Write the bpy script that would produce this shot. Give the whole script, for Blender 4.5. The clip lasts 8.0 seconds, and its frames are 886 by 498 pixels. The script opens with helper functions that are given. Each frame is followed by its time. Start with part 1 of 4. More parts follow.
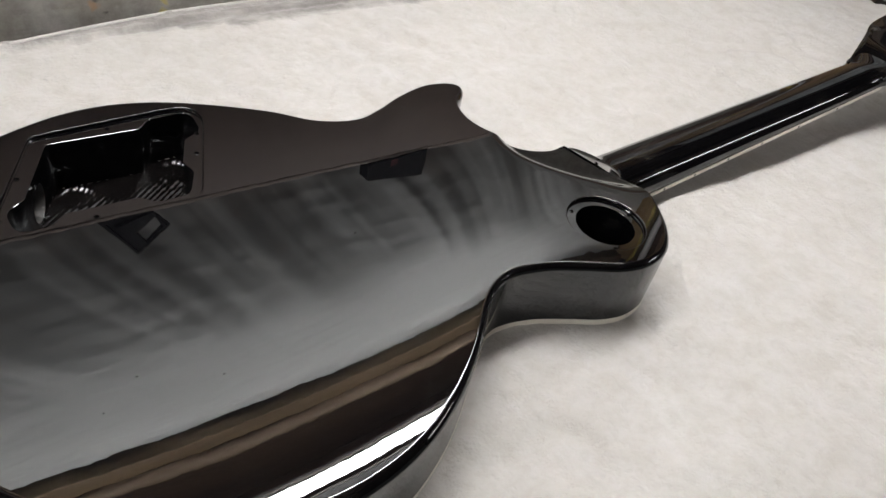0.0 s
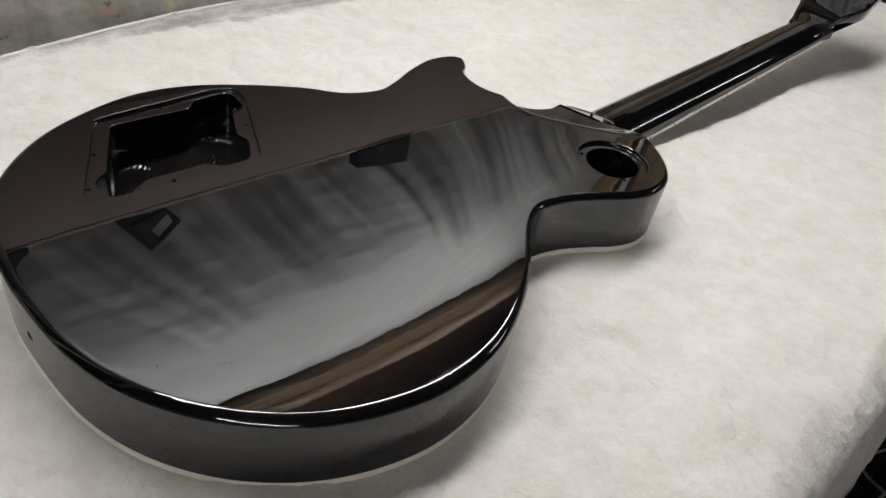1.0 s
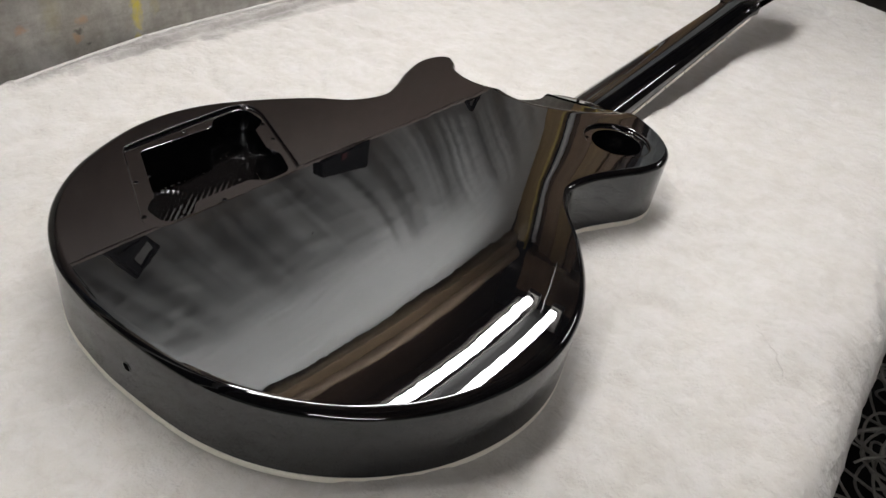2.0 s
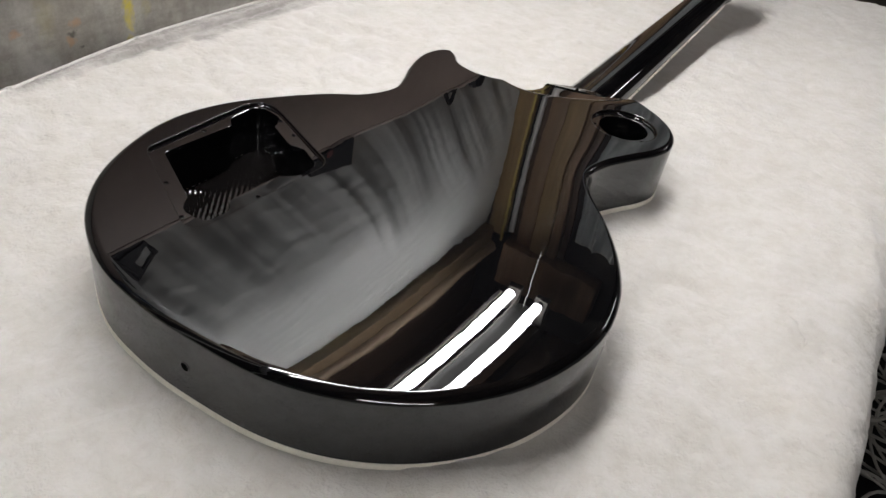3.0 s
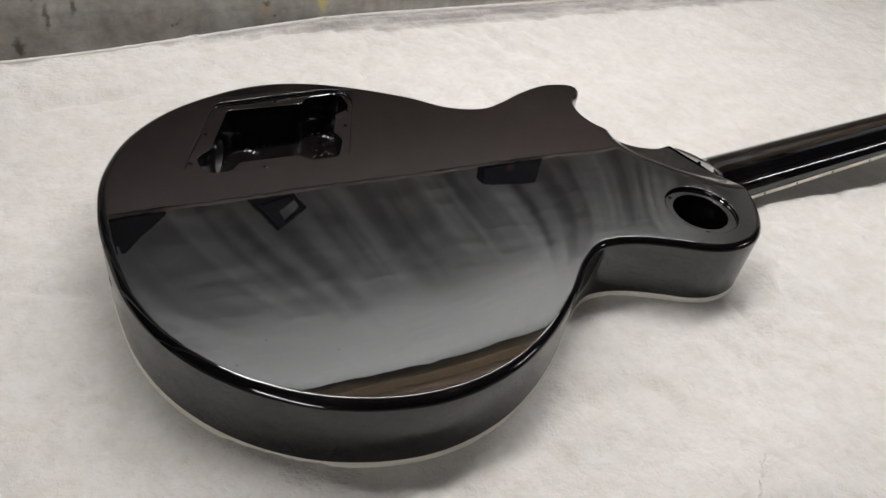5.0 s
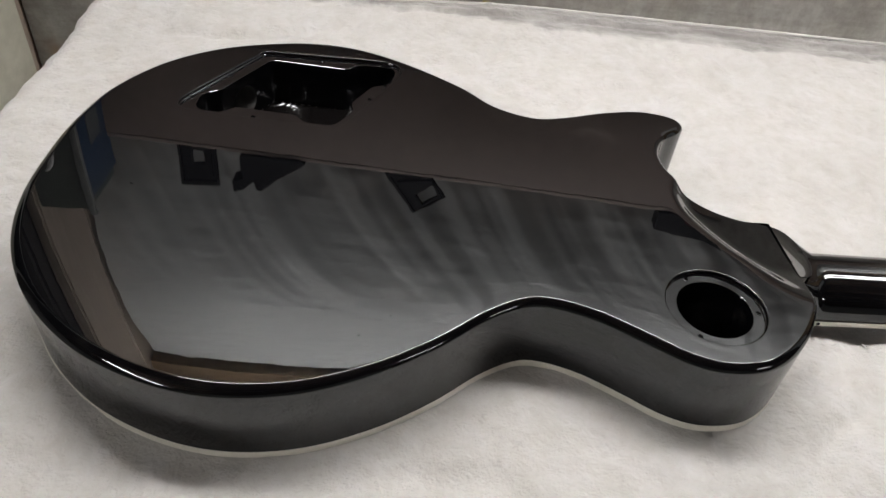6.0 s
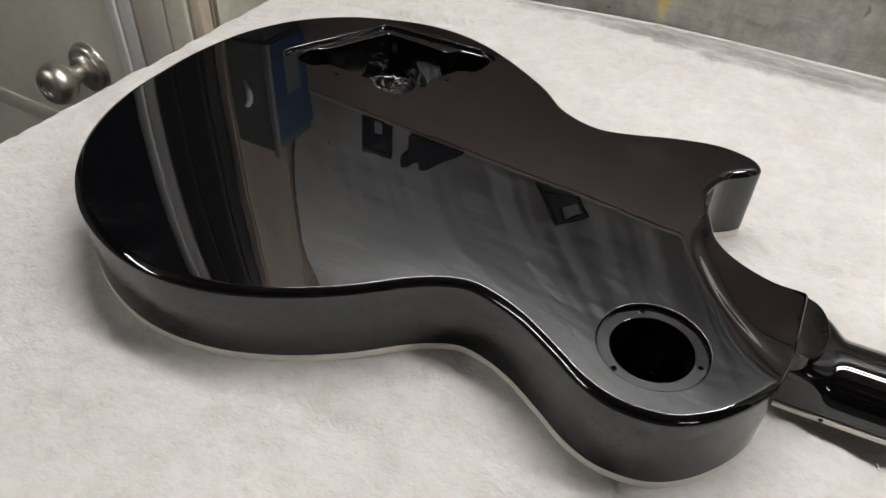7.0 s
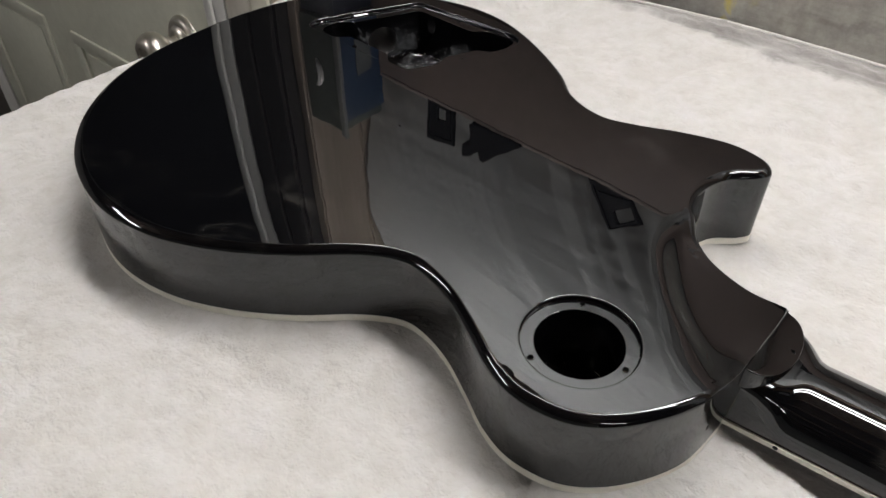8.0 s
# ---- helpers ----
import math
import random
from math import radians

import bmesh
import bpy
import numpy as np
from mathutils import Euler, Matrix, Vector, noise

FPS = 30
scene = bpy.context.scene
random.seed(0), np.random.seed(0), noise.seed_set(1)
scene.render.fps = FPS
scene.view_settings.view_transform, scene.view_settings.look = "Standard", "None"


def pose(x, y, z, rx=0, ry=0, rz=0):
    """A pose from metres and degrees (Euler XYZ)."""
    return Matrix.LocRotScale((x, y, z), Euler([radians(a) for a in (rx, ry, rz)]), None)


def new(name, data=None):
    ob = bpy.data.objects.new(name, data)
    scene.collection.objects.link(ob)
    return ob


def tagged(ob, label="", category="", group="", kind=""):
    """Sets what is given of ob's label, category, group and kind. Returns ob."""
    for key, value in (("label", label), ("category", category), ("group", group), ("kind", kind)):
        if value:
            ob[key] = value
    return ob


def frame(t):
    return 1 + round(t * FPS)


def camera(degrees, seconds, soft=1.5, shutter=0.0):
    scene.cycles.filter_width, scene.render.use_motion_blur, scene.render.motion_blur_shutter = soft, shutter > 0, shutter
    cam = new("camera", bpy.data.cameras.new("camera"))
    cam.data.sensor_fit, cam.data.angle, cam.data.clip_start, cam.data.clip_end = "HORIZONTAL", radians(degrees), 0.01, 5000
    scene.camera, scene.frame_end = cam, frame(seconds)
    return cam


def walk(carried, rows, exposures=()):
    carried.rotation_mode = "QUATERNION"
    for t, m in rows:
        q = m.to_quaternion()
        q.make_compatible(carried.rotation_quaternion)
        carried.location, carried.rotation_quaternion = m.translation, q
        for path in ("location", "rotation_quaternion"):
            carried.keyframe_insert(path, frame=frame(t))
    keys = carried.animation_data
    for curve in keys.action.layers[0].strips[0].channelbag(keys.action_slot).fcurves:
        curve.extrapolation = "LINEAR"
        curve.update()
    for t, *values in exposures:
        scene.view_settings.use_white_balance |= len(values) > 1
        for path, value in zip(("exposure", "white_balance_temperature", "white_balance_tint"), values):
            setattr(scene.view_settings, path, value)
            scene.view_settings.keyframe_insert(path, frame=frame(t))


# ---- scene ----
import mathutils
cam = camera(62.15, 8.0)
# seconds, eye x y z in metres, turn about x y z in degrees
PATH = [
    (0.0, 0.2837, 0.0348, 1.3330, 48.462, -10.118, 53.364),
    (0.5, 0.3063, -0.0176, 1.3282, 49.282, -9.836, 50.728),
    (1.0, 0.3020, -0.0567, 1.3242, 50.478, -8.862, 46.924),
    (1.5, 0.2744, -0.0993, 1.3201, 51.482, -8.377, 41.692),
    (2.8, 0.2170, -0.1634, 1.3090, 52.774, -8.442, 32.753),
    (3.0, 0.2110, -0.1680, 1.3075, 52.747, -8.436, 32.554),
    (3.5, 0.1969, -0.1792, 1.3058, 52.665, -8.825, 33.575),
    (4.0, 0.2354, -0.1529, 1.3130, 52.037, -9.571, 39.283),
    (4.5, 0.3154, -0.0905, 1.3329, 51.040, -9.404, 50.379),
    (5.0, 0.3488, -0.0095, 1.3398, 49.667, -8.076, 62.831),
    (5.2, 0.3473, 0.0387, 1.3415, 48.771, -7.654, 68.584),
    (6.3, 0.3562, 0.3062, 1.3146, 47.459, -3.357, 102.996),
    (6.5, 0.3587, 0.3483, 1.3212, 47.535, -2.626, 108.999),
    (7.0, 0.3291, 0.4033, 1.3090, 48.281, -1.821, 119.479),
    (7.5, 0.2937, 0.4429, 1.2957, 48.315, -0.869, 125.513),
    (8.0, 0.2798, 0.4771, 1.2922, 48.281, 0.122, 130.384),
]
walk(cam, [(t, pose(x, y, z, rx, ry, rz)) for t, x, y, z, rx, ry, rz in PATH])

# ---- world and light ----
world = bpy.data.worlds.new("world")
scene.world = world
world.use_nodes = True
world.node_tree.nodes["Background"].inputs[0].default_value = (0.9, 0.95, 1.0, 1)
world.node_tree.nodes["Background"].inputs[1].default_value = 0.004
scene.view_settings.exposure = 0.0
TUBE_POWER = 58.5
FAR_POWER = 54.0
TUBE_RADIUS = 0.0125

# ---- materials ----


def material(name):
    m = bpy.data.materials.new(name)
    m.use_nodes = True
    return m, m.node_tree.nodes, m.node_tree.links, m.node_tree.nodes["Principled BSDF"]


def noise_node(nodes, links, scale, detail=4.0, rough=0.55, coords=None, distortion=0.0):
    n = nodes.new("ShaderNodeTexNoise")
    n.inputs["Scale"].default_value = scale
    n.inputs["Detail"].default_value = detail
    n.inputs["Roughness"].default_value = rough
    n.inputs["Distortion"].default_value = distortion
    if coords is not None:
        links.new(coords, n.inputs["Vector"])
    return n


def ramp_node(nodes, links, source, stops):
    r = nodes.new("ShaderNodeValToRGB")
    e = r.color_ramp.elements
    while len(e) < len(stops):
        e.new(0.5)
    for k, (p, c) in enumerate(stops):
        e[k].position = p
        e[k].color = (*c, 1) if len(c) == 3 else c
    links.new(source, r.inputs["Fac"])
    return r


def mix_node(nodes, links, fac, a, b, blend="MIX"):
    m = nodes.new("ShaderNodeMix")
    m.data_type = "RGBA"
    m.blend_type = blend
    for key, v in ((0, fac), (6, a), (7, b)):
        if hasattr(v, "is_output"):
            links.new(v, m.inputs[key])
        elif key == 0:
            m.inputs[0].default_value = v
        else:
            m.inputs[key].default_value = (*v, 1)
    return m.outputs[2]


def math_node(nodes, links, op, a, b=0.0, clamp=False):
    m = nodes.new("ShaderNodeMath")
    m.operation = op
    m.use_clamp = clamp
    for k, v in ((0, a), (1, b)):
        if hasattr(v, "is_output"):
            links.new(v, m.inputs[k])
        else:
            m.inputs[k].default_value = v
    return m.outputs[0]


def object_coords(nodes, links, scale=(1, 1, 1), rotation=(0, 0, 0)):
    c = nodes.new("ShaderNodeTexCoord")
    m = nodes.new("ShaderNodeMapping")
    m.inputs["Scale"].default_value = scale
    m.inputs["Rotation"].default_value = rotation
    links.new(c.outputs["Object"], m.inputs["Vector"])
    return m.outputs["Vector"]


def bump(nodes, links, bsdf, height, strength, distance=0.001):
    b = nodes.new("ShaderNodeBump")
    b.inputs["Strength"].default_value = strength
    b.inputs["Distance"].default_value = distance
    links.new(height, b.inputs["Height"])
    links.new(b.outputs["Normal"], bsdf.inputs["Normal"])


def surface(name, dark, light, scale, rough=0.6, rough_span=0.15, relief=0.3, distance=0.001, stretch=(1, 1, 1), metallic=0.0, fine=8.0):
    """A two-scale mottled surface: coarse stains and fine grain in colour, gloss and relief."""
    m, nodes, links, bsdf = material(name)
    co = object_coords(nodes, links, stretch)
    coarse = noise_node(nodes, links, scale, 5.0, 0.6, co)
    grain = noise_node(nodes, links, scale * fine, 6.0, 0.65, co)
    both = mix_node(nodes, links, 0.45, coarse.outputs["Fac"], grain.outputs["Fac"])
    col = ramp_node(nodes, links, both, [(0.3, dark), (0.7, light)])
    links.new(col.outputs["Color"], bsdf.inputs["Base Color"])
    r = math_node(nodes, links, "MULTIPLY_ADD", coarse.outputs["Fac"], rough_span)
    r.node.inputs[2].default_value = rough - rough_span / 2
    links.new(r, bsdf.inputs["Roughness"])
    bsdf.inputs["Metallic"].default_value = metallic
    bump(nodes, links, bsdf, both, relief, distance)
    return m


def lacquer_material(name, colour, rough, ripple, ripple_scale=90.0, dust=True):
    """Buffed gloss lacquer with a faint orange peel, a few dust nibs and handling smears in the gloss."""
    m, nodes, links, bsdf = material(name)
    co = object_coords(nodes, links)
    if dust:
        film = noise_node(nodes, links, 26.0, 5.0, 0.7, co, 0.8)
        where = noise_node(nodes, links, 7.0, 2.0, 0.5, co)
        dusty = math_node(nodes, links, "MULTIPLY", span(nodes, links, film.outputs["Fac"], 0.53, 0.70, 0.0, 1.0), span(nodes, links, where.outputs["Fac"], 0.47, 0.64, 0.0, 1.0))
        links.new(mix_node(nodes, links, dusty, colour, (0.026, 0.025, 0.023)), bsdf.inputs["Base Color"])
    else:
        bsdf.inputs["Base Color"].default_value = (*colour, 1)
    bsdf.inputs["IOR"].default_value = 1.64
    bsdf.inputs["Specular Tint"].default_value = (0.95, 0.975, 1.0, 1)
    smear = noise_node(nodes, links, 9.0, 5.0, 0.6, co)
    r = ramp_node(nodes, links, smear.outputs["Fac"], [(0.45, (rough,) * 3), (0.8, (rough + 0.025,) * 3)])
    links.new(r.outputs["Color"], bsdf.inputs["Roughness"])
    peel = noise_node(nodes, links, ripple_scale, 2.0, 0.4, co)
    wave = noise_node(nodes, links, 14.0, 1.0, 0.3, co)
    h = math_node(nodes, links, "MULTIPLY_ADD", wave.outputs["Fac"], 6.0)
    links.new(peel.outputs["Fac"], h.node.inputs[2])
    bump(nodes, links, bsdf, h, ripple, 0.0006)
    return m


def wood_material(name, dark, light, along=(1, 1, 0.06), rough=0.6, scale=22.0):
    m, nodes, links, bsdf = material(name)
    co = object_coords(nodes, links, along)
    info = nodes.new("ShaderNodeObjectInfo")
    shift = nodes.new("ShaderNodeVectorMath")
    shift.operation = "ADD"
    links.new(co, shift.inputs[0])
    links.new(info.outputs["Random"], shift.inputs[1])
    grain = noise_node(nodes, links, scale, 6.0, 0.6, shift.outputs[0], 0.6)
    fine = noise_node(nodes, links, scale * 7, 4.0, 0.6, shift.outputs[0])
    both = mix_node(nodes, links, 0.35, grain.outputs["Fac"], fine.outputs["Fac"])
    col = ramp_node(nodes, links, both, [(0.32, dark), (0.68, light)])
    tint = math_node(nodes, links, "MULTIPLY_ADD", info.outputs["Random"], 0.35)
    tint.node.inputs[2].default_value = 0.8
    links.new(mix_node(nodes, links, 1.0, col.outputs["Color"], tint, "MULTIPLY"), bsdf.inputs["Base Color"])
    bsdf.inputs["Roughness"].default_value = rough
    bump(nodes, links, bsdf, both, 0.3, 0.001)
    return m


def emitter_material(name, colour, strength):
    m, nodes, links, bsdf = material(name)
    bsdf.inputs["Base Color"].default_value = (0.8, 0.8, 0.8, 1)
    bsdf.inputs["Emission Color"].default_value = (*colour, 1)
    bsdf.inputs["Emission Strength"].default_value = strength
    return m


def span(nodes, links, value, a, b, c, d):
    """Smooth passage from c to d while value goes from a to b."""
    n = nodes.new("ShaderNodeMapRange")
    n.interpolation_type = "SMOOTHSTEP"
    links.new(value, n.inputs[0])
    for key, v in zip((1, 2, 3, 4), (min(a, b), max(a, b), c if a < b else d, d if a < b else c)):
        n.inputs[key].default_value = v
    return n.outputs[0]


def fleece_material():
    """White sherpa fleece: soft matted pile that lets light through, with faint warm stains."""
    m, nodes, links, bsdf = material("white fleece")
    co = object_coords(nodes, links)
    stain = noise_node(nodes, links, 4.0, 5.0, 0.65, co)
    tuft = noise_node(nodes, links, 120.0, 5.0, 0.65, co, 0.5)
    mat = noise_node(nodes, links, 34.0, 4.0, 0.6, co, 0.4)
    fibre = noise_node(nodes, links, 430.0, 3.0, 0.7, co, 0.3)
    nubs = noise_node(nodes, links, 185.0, 2.0, 0.5, object_coords(nodes, links, (1.25, 0.8, 1)), 0.2)
    patch = noise_node(nodes, links, 11.0, 3.0, 0.6, co)
    base = ramp_node(nodes, links, stain.outputs["Fac"], [(0.32, (0.525, 0.519, 0.503)), (0.5, (0.552, 0.546, 0.533)), (0.68, (0.575, 0.571, 0.562))])
    shade = ramp_node(nodes, links, tuft.outputs["Fac"], [(0.32, (0.925, 0.92, 0.912)), (0.58, (1.0, 1.0, 1.0))])
    woolly = mix_node(nodes, links, 1.0, base.outputs["Color"], shade.outputs["Color"], "MULTIPLY")
    cloud = noise_node(nodes, links, 42.0, 3.0, 0.55, co, 0.3)
    blotch = ramp_node(nodes, links, cloud.outputs["Fac"], [(0.34, (0.945, 0.942, 0.918)), (0.5, (0.995, 0.995, 0.98)), (0.66, (1.03, 1.03, 1.03))])
    woolly = mix_node(nodes, links, 1.0, woolly, blotch.outputs["Color"], "MULTIPLY")
    # the pile thins out to a bare knit border along one hem
    place_at = nodes.new("ShaderNodeSeparateXYZ")
    links.new(co, place_at.inputs[0])
    rest = math_node(nodes, links, "SUBTRACT", place_at.outputs["X"], span(nodes, links, place_at.outputs["Y"], 0.33, -0.06, -0.3615, -0.3165))
    rest = math_node(nodes, links, "SUBTRACT", rest, span(nodes, links, place_at.outputs["Y"], 0.05, 0.36, 0.0, 0.036))
    frays = noise_node(nodes, links, 38.0, 5.0, 0.65, object_coords(nodes, links, (0.7, 1, 1)))
    rest = math_node(nodes, links, "ADD", rest, math_node(nodes, links, "MULTIPLY", math_node(nodes, links, "SUBTRACT", frays.outputs["Fac"], 0.5), 0.045))
    full = span(nodes, links, rest, -0.011, 0.007, 0.0, 1.0)
    knit = noise_node(nodes, links, 60.0, 4.0, 0.6, object_coords(nodes, links, (1.5, 0.3, 1)))
    bare = ramp_node(nodes, links, knit.outputs["Fac"], [(0.35, (0.24, 0.232, 0.222)), (0.65, (0.40, 0.39, 0.375))])
    links.new(mix_node(nodes, links, full, bare.outputs["Color"], woolly), bsdf.inputs["Base Color"])
    bsdf.inputs["Roughness"].default_value = 0.95
    bsdf.inputs["Specular IOR Level"].default_value = 0.1
    bsdf.inputs["Subsurface Weight"].default_value = 0.5
    bsdf.inputs["Subsurface Radius"].default_value = (1.0, 0.95, 0.9)
    bsdf.inputs["Subsurface Scale"].default_value = 0.0022
    bsdf.inputs["Sheen Weight"].default_value = 0.2
    bsdf.inputs["Sheen Roughness"].default_value = 0.5
    h = math_node(nodes, links, "MULTIPLY_ADD", mat.outputs["Fac"], 1.9)
    links.new(math_node(nodes, links, "ADD", math_node(nodes, links, "MULTIPLY", tuft.outputs["Fac"], 0.6), math_node(nodes, links, "MULTIPLY", nubs.outputs["Fac"], 0.75)), h.node.inputs[2])
    rough = ramp_node(nodes, links, patch.outputs["Fac"], [(0.40, (0.1, 0.1, 0.1)), (0.64, (0.9, 0.9, 0.9))])
    h2 = math_node(nodes, links, "MULTIPLY_ADD", fibre.outputs["Fac"], rough.outputs["Color"])
    links.new(h, h2.node.inputs[2])
    bump(nodes, links, bsdf, h2, 0.45, 0.005)
    return m


WEST = -0.362  # the wall behind the bench
YELLOWISH, ORANGEISH, REDDISH, DARKISH, PALISH = (0.60, 0.51, 0.05), (0.50, 0.27, 0.13), (0.48, 0.13, 0.12), (0.06, 0.055, 0.05), (0.52, 0.51, 0.49)
# dried paint on the wall: along y, height, half width, half height, colour, cover
SPLASHES = ((-0.024, 0.997, 0.005, 0.010, DARKISH, 0.8), (0.0, 1.022, 0.003, 0.012, DARKISH, 0.7), (0.025, 1.034, 0.003, 0.006, DARKISH, 0.7), (0.201, 1.02, 0.006, 0.004, ORANGEISH, 0.5),
            (0.262, 1.060, 0.0075, 0.050, YELLOWISH, 1.0), (0.259, 1.10, 0.008, 0.03, YELLOWISH, 0.6), (0.281, 1.032, 0.005, 0.010, YELLOWISH, 0.15), (0.18, 1.05, 0.010, 0.03, YELLOWISH, 0.12),
            (0.155, 1.035, 0.005, 0.004, ORANGEISH, 0.5), (0.205, 1.034, 0.008, 0.004, ORANGEISH, 0.5), (0.405, 1.074, 0.003, 0.0035, REDDISH, 0.8), (0.462, 1.078, 0.0032, 0.004, REDDISH, 0.8),
            (0.52, 1.062, 0.002, 0.002, REDDISH, 0.7), (0.203, 1.026, 0.005, 0.003, DARKISH, 0.7), (-0.08, 1.05, 0.004, 0.012, DARKISH, 0.6), (-0.02, 1.075, 0.003, 0.008, DARKISH, 0.5),
            (0.43, 1.06, 0.002, 0.004, DARKISH, 0.6), (0.52, 1.075, 0.005, 0.004, PALISH, 0.8), (0.05, 1.06, 0.03, 0.008, PALISH, 0.35), (0.12, 1.10, 0.05, 0.006, PALISH, 0.3), (0.36, 1.03, 0.04, 0.005, DARKISH, 0.25))


def painted_wall_material():
    """Old grey paint on plaster with chips, drips and spatters of other paint."""
    m, nodes, links, bsdf = material("stained grey wall paint")
    co = object_coords(nodes, links)
    big = noise_node(nodes, links, 16.0, 7.0, 0.7, co, 0.2)
    fine = noise_node(nodes, links, 70.0, 6.0, 0.7, co)
    streak = noise_node(nodes, links, 14.0, 4.0, 0.6, object_coords(nodes, links, (1, 1, 0.15)))
    base = ramp_node(nodes, links, big.outputs["Fac"], [(0.3, (0.33, 0.322, 0.305)), (0.7, (0.50, 0.492, 0.47))])
    veil = ramp_node(nodes, links, streak.outputs["Fac"], [(0.4, (0.82, 0.80, 0.77)), (0.62, (1, 1, 1))])
    col = mix_node(nodes, links, 1.0, base.outputs["Color"], veil.outputs["Color"], "MULTIPLY")
    for stretch, deep in (((1, 0.16, 1.3), 0.90), ((1, 1.2, 0.35), 0.95)):
        scratch = noise_node(nodes, links, 90.0, 3.0, 0.6, object_coords(nodes, links, stretch))
        lines = ramp_node(nodes, links, scratch.outputs["Fac"], [(0.36, (deep, deep, deep * 0.985)), (0.48, (1, 1, 1)), (0.62, (1, 1, 1)), (0.70, (1.06, 1.06, 1.06))])
        col = mix_node(nodes, links, 1.0, col, lines.outputs["Color"], "MULTIPLY")
    speck = ramp_node(nodes, links, fine.outputs["Fac"], [(0.35, (0.80, 0.79, 0.77)), (0.65, (1.08, 1.08, 1.07))])
    col = mix_node(nodes, links, 1.0, col, speck.outputs["Color"], "MULTIPLY")
    spot = noise_node(nodes, links, 75.0, 3.0, 0.6, co, 0.5)
    chips = ramp_node(nodes, links, spot.outputs["Fac"], [(0.69, (0, 0, 0)), (0.76, (0.8, 0.8, 0.8))])
    col = mix_node(nodes, links, chips.outputs["Color"], col, (0.09, 0.085, 0.08))
    patchy = noise_node(nodes, links, 60.0, 5.0, 0.7, co, 1.0)
    tex = nodes.new("ShaderNodeTexCoord")
    warp = noise_node(nodes, links, 45.0, 4.0, 0.65, co)
    off = nodes.new("ShaderNodeVectorMath")
    off.operation = "MULTIPLY_ADD"
    links.new(warp.outputs["Color"], off.inputs[0])
    off.inputs[1].default_value = (0.0, 0.022, 0.022)
    links.new(tex.outputs["Object"], off.inputs[2])
    for y, z, ry, rz, colour, amount in SPLASHES:
        move = nodes.new("ShaderNodeMapping")
        move.vector_type = "TEXTURE"
        move.inputs["Location"].default_value = (WEST, y + 0.011, z + 0.011)
        move.inputs["Scale"].default_value = (1.0, ry, rz)
        links.new(off.outputs[0], move.inputs["Vector"])
        far = nodes.new("ShaderNodeVectorMath")
        far.operation = "LENGTH"
        links.new(move.outputs["Vector"], far.inputs[0])
        soft = math_node(nodes, links, "SUBTRACT", 1.25, far.outputs["Value"])
        rag = math_node(nodes, links, "ADD", soft, math_node(nodes, links, "MULTIPLY_ADD", patchy.outputs["Fac"], 1.6))
        rag.node.inputs[1].links[0].from_node.inputs[2].default_value = -0.9
        fac = math_node(nodes, links, "MULTIPLY", math_node(nodes, links, "MULTIPLY", rag, 1.3, True), amount, True)
        col = mix_node(nodes, links, fac, col, colour)
    rust = noise_node(nodes, links, 13.0, 3.0, 0.6, object_coords(nodes, links, (1, 1, 0.8), (0.3, 0.9, 0.2)))
    rusty = ramp_node(nodes, links, rust.outputs["Fac"], [(0.66, (0, 0, 0)), (0.78, (0.6, 0.6, 0.6))])
    col = mix_node(nodes, links, rusty.outputs["Color"], col, (0.30, 0.20, 0.12))
    links.new(col, bsdf.inputs["Base Color"])
    bsdf.inputs["Roughness"].default_value = 0.7
    h = mix_node(nodes, links, 0.5, big.outputs["Fac"], fine.outputs["Fac"])
    bump(nodes, links, bsdf, h, 0.4, 0.002)
    return m


BLACK = lacquer_material("black gloss lacquer", (0.0022, 0.0023, 0.0028), 0.010, 0.028)
RAW = lacquer_material("black lacquer over rough routing", (0.004, 0.0035, 0.0035), 0.13, 0.14, 260.0, False)
RAW.node_tree.nodes["Principled BSDF"].inputs["IOR"].default_value = 1.6
BORE = surface("oversprayed drilled wood", (0.035, 0.034, 0.034), (0.075, 0.073, 0.072), 120.0, 0.45, 0.1, 0.3, 0.0004)
CREAM = surface("aged cream plastic binding", (0.66, 0.635, 0.545), (0.77, 0.75, 0.67), 40.0, 0.35, 0.1, 0.1, 0.0003)
PIT = surface("black disc for a hole's shade", (0.0015, 0.0015, 0.0015), (0.003, 0.003, 0.003), 200.0, 0.95)
PIT.node_tree.nodes["Principled BSDF"].inputs["Specular IOR Level"].default_value = 0.0
HOLE = surface("dark tuner hole fill", (0.006, 0.005, 0.004), (0.02, 0.016, 0.013), 200.0, 0.7)
ROSEWOOD = wood_material("dark fretboard wood", (0.02, 0.013, 0.01), (0.06, 0.035, 0.025), (1, 0.06, 1))
FLEECE = fleece_material()
WALL = painted_wall_material()
SHEET = surface("white plastic sheeting", (0.55, 0.565, 0.557), (0.64, 0.65, 0.64), 9.0, 0.40, 0.12, 0.15, 0.002, (1, 0.35, 2.5))
BROWN = wood_material("brown stained wood", (0.10, 0.062, 0.036), (0.22, 0.14, 0.085))
DARKWOOD = wood_material("dark old joist wood", (0.035, 0.021, 0.013), (0.09, 0.056, 0.035), (1, 0.06, 1))
DOORPAINT = surface("grey-green door paint", (0.46, 0.465, 0.39), (0.56, 0.565, 0.48), 8.0, 0.45, 0.15, 0.15)
TRIMPAINT = surface("off-white trim paint", (0.66, 0.66, 0.64), (0.80, 0.80, 0.775), 14.0, 0.5, 0.2, 0.25)
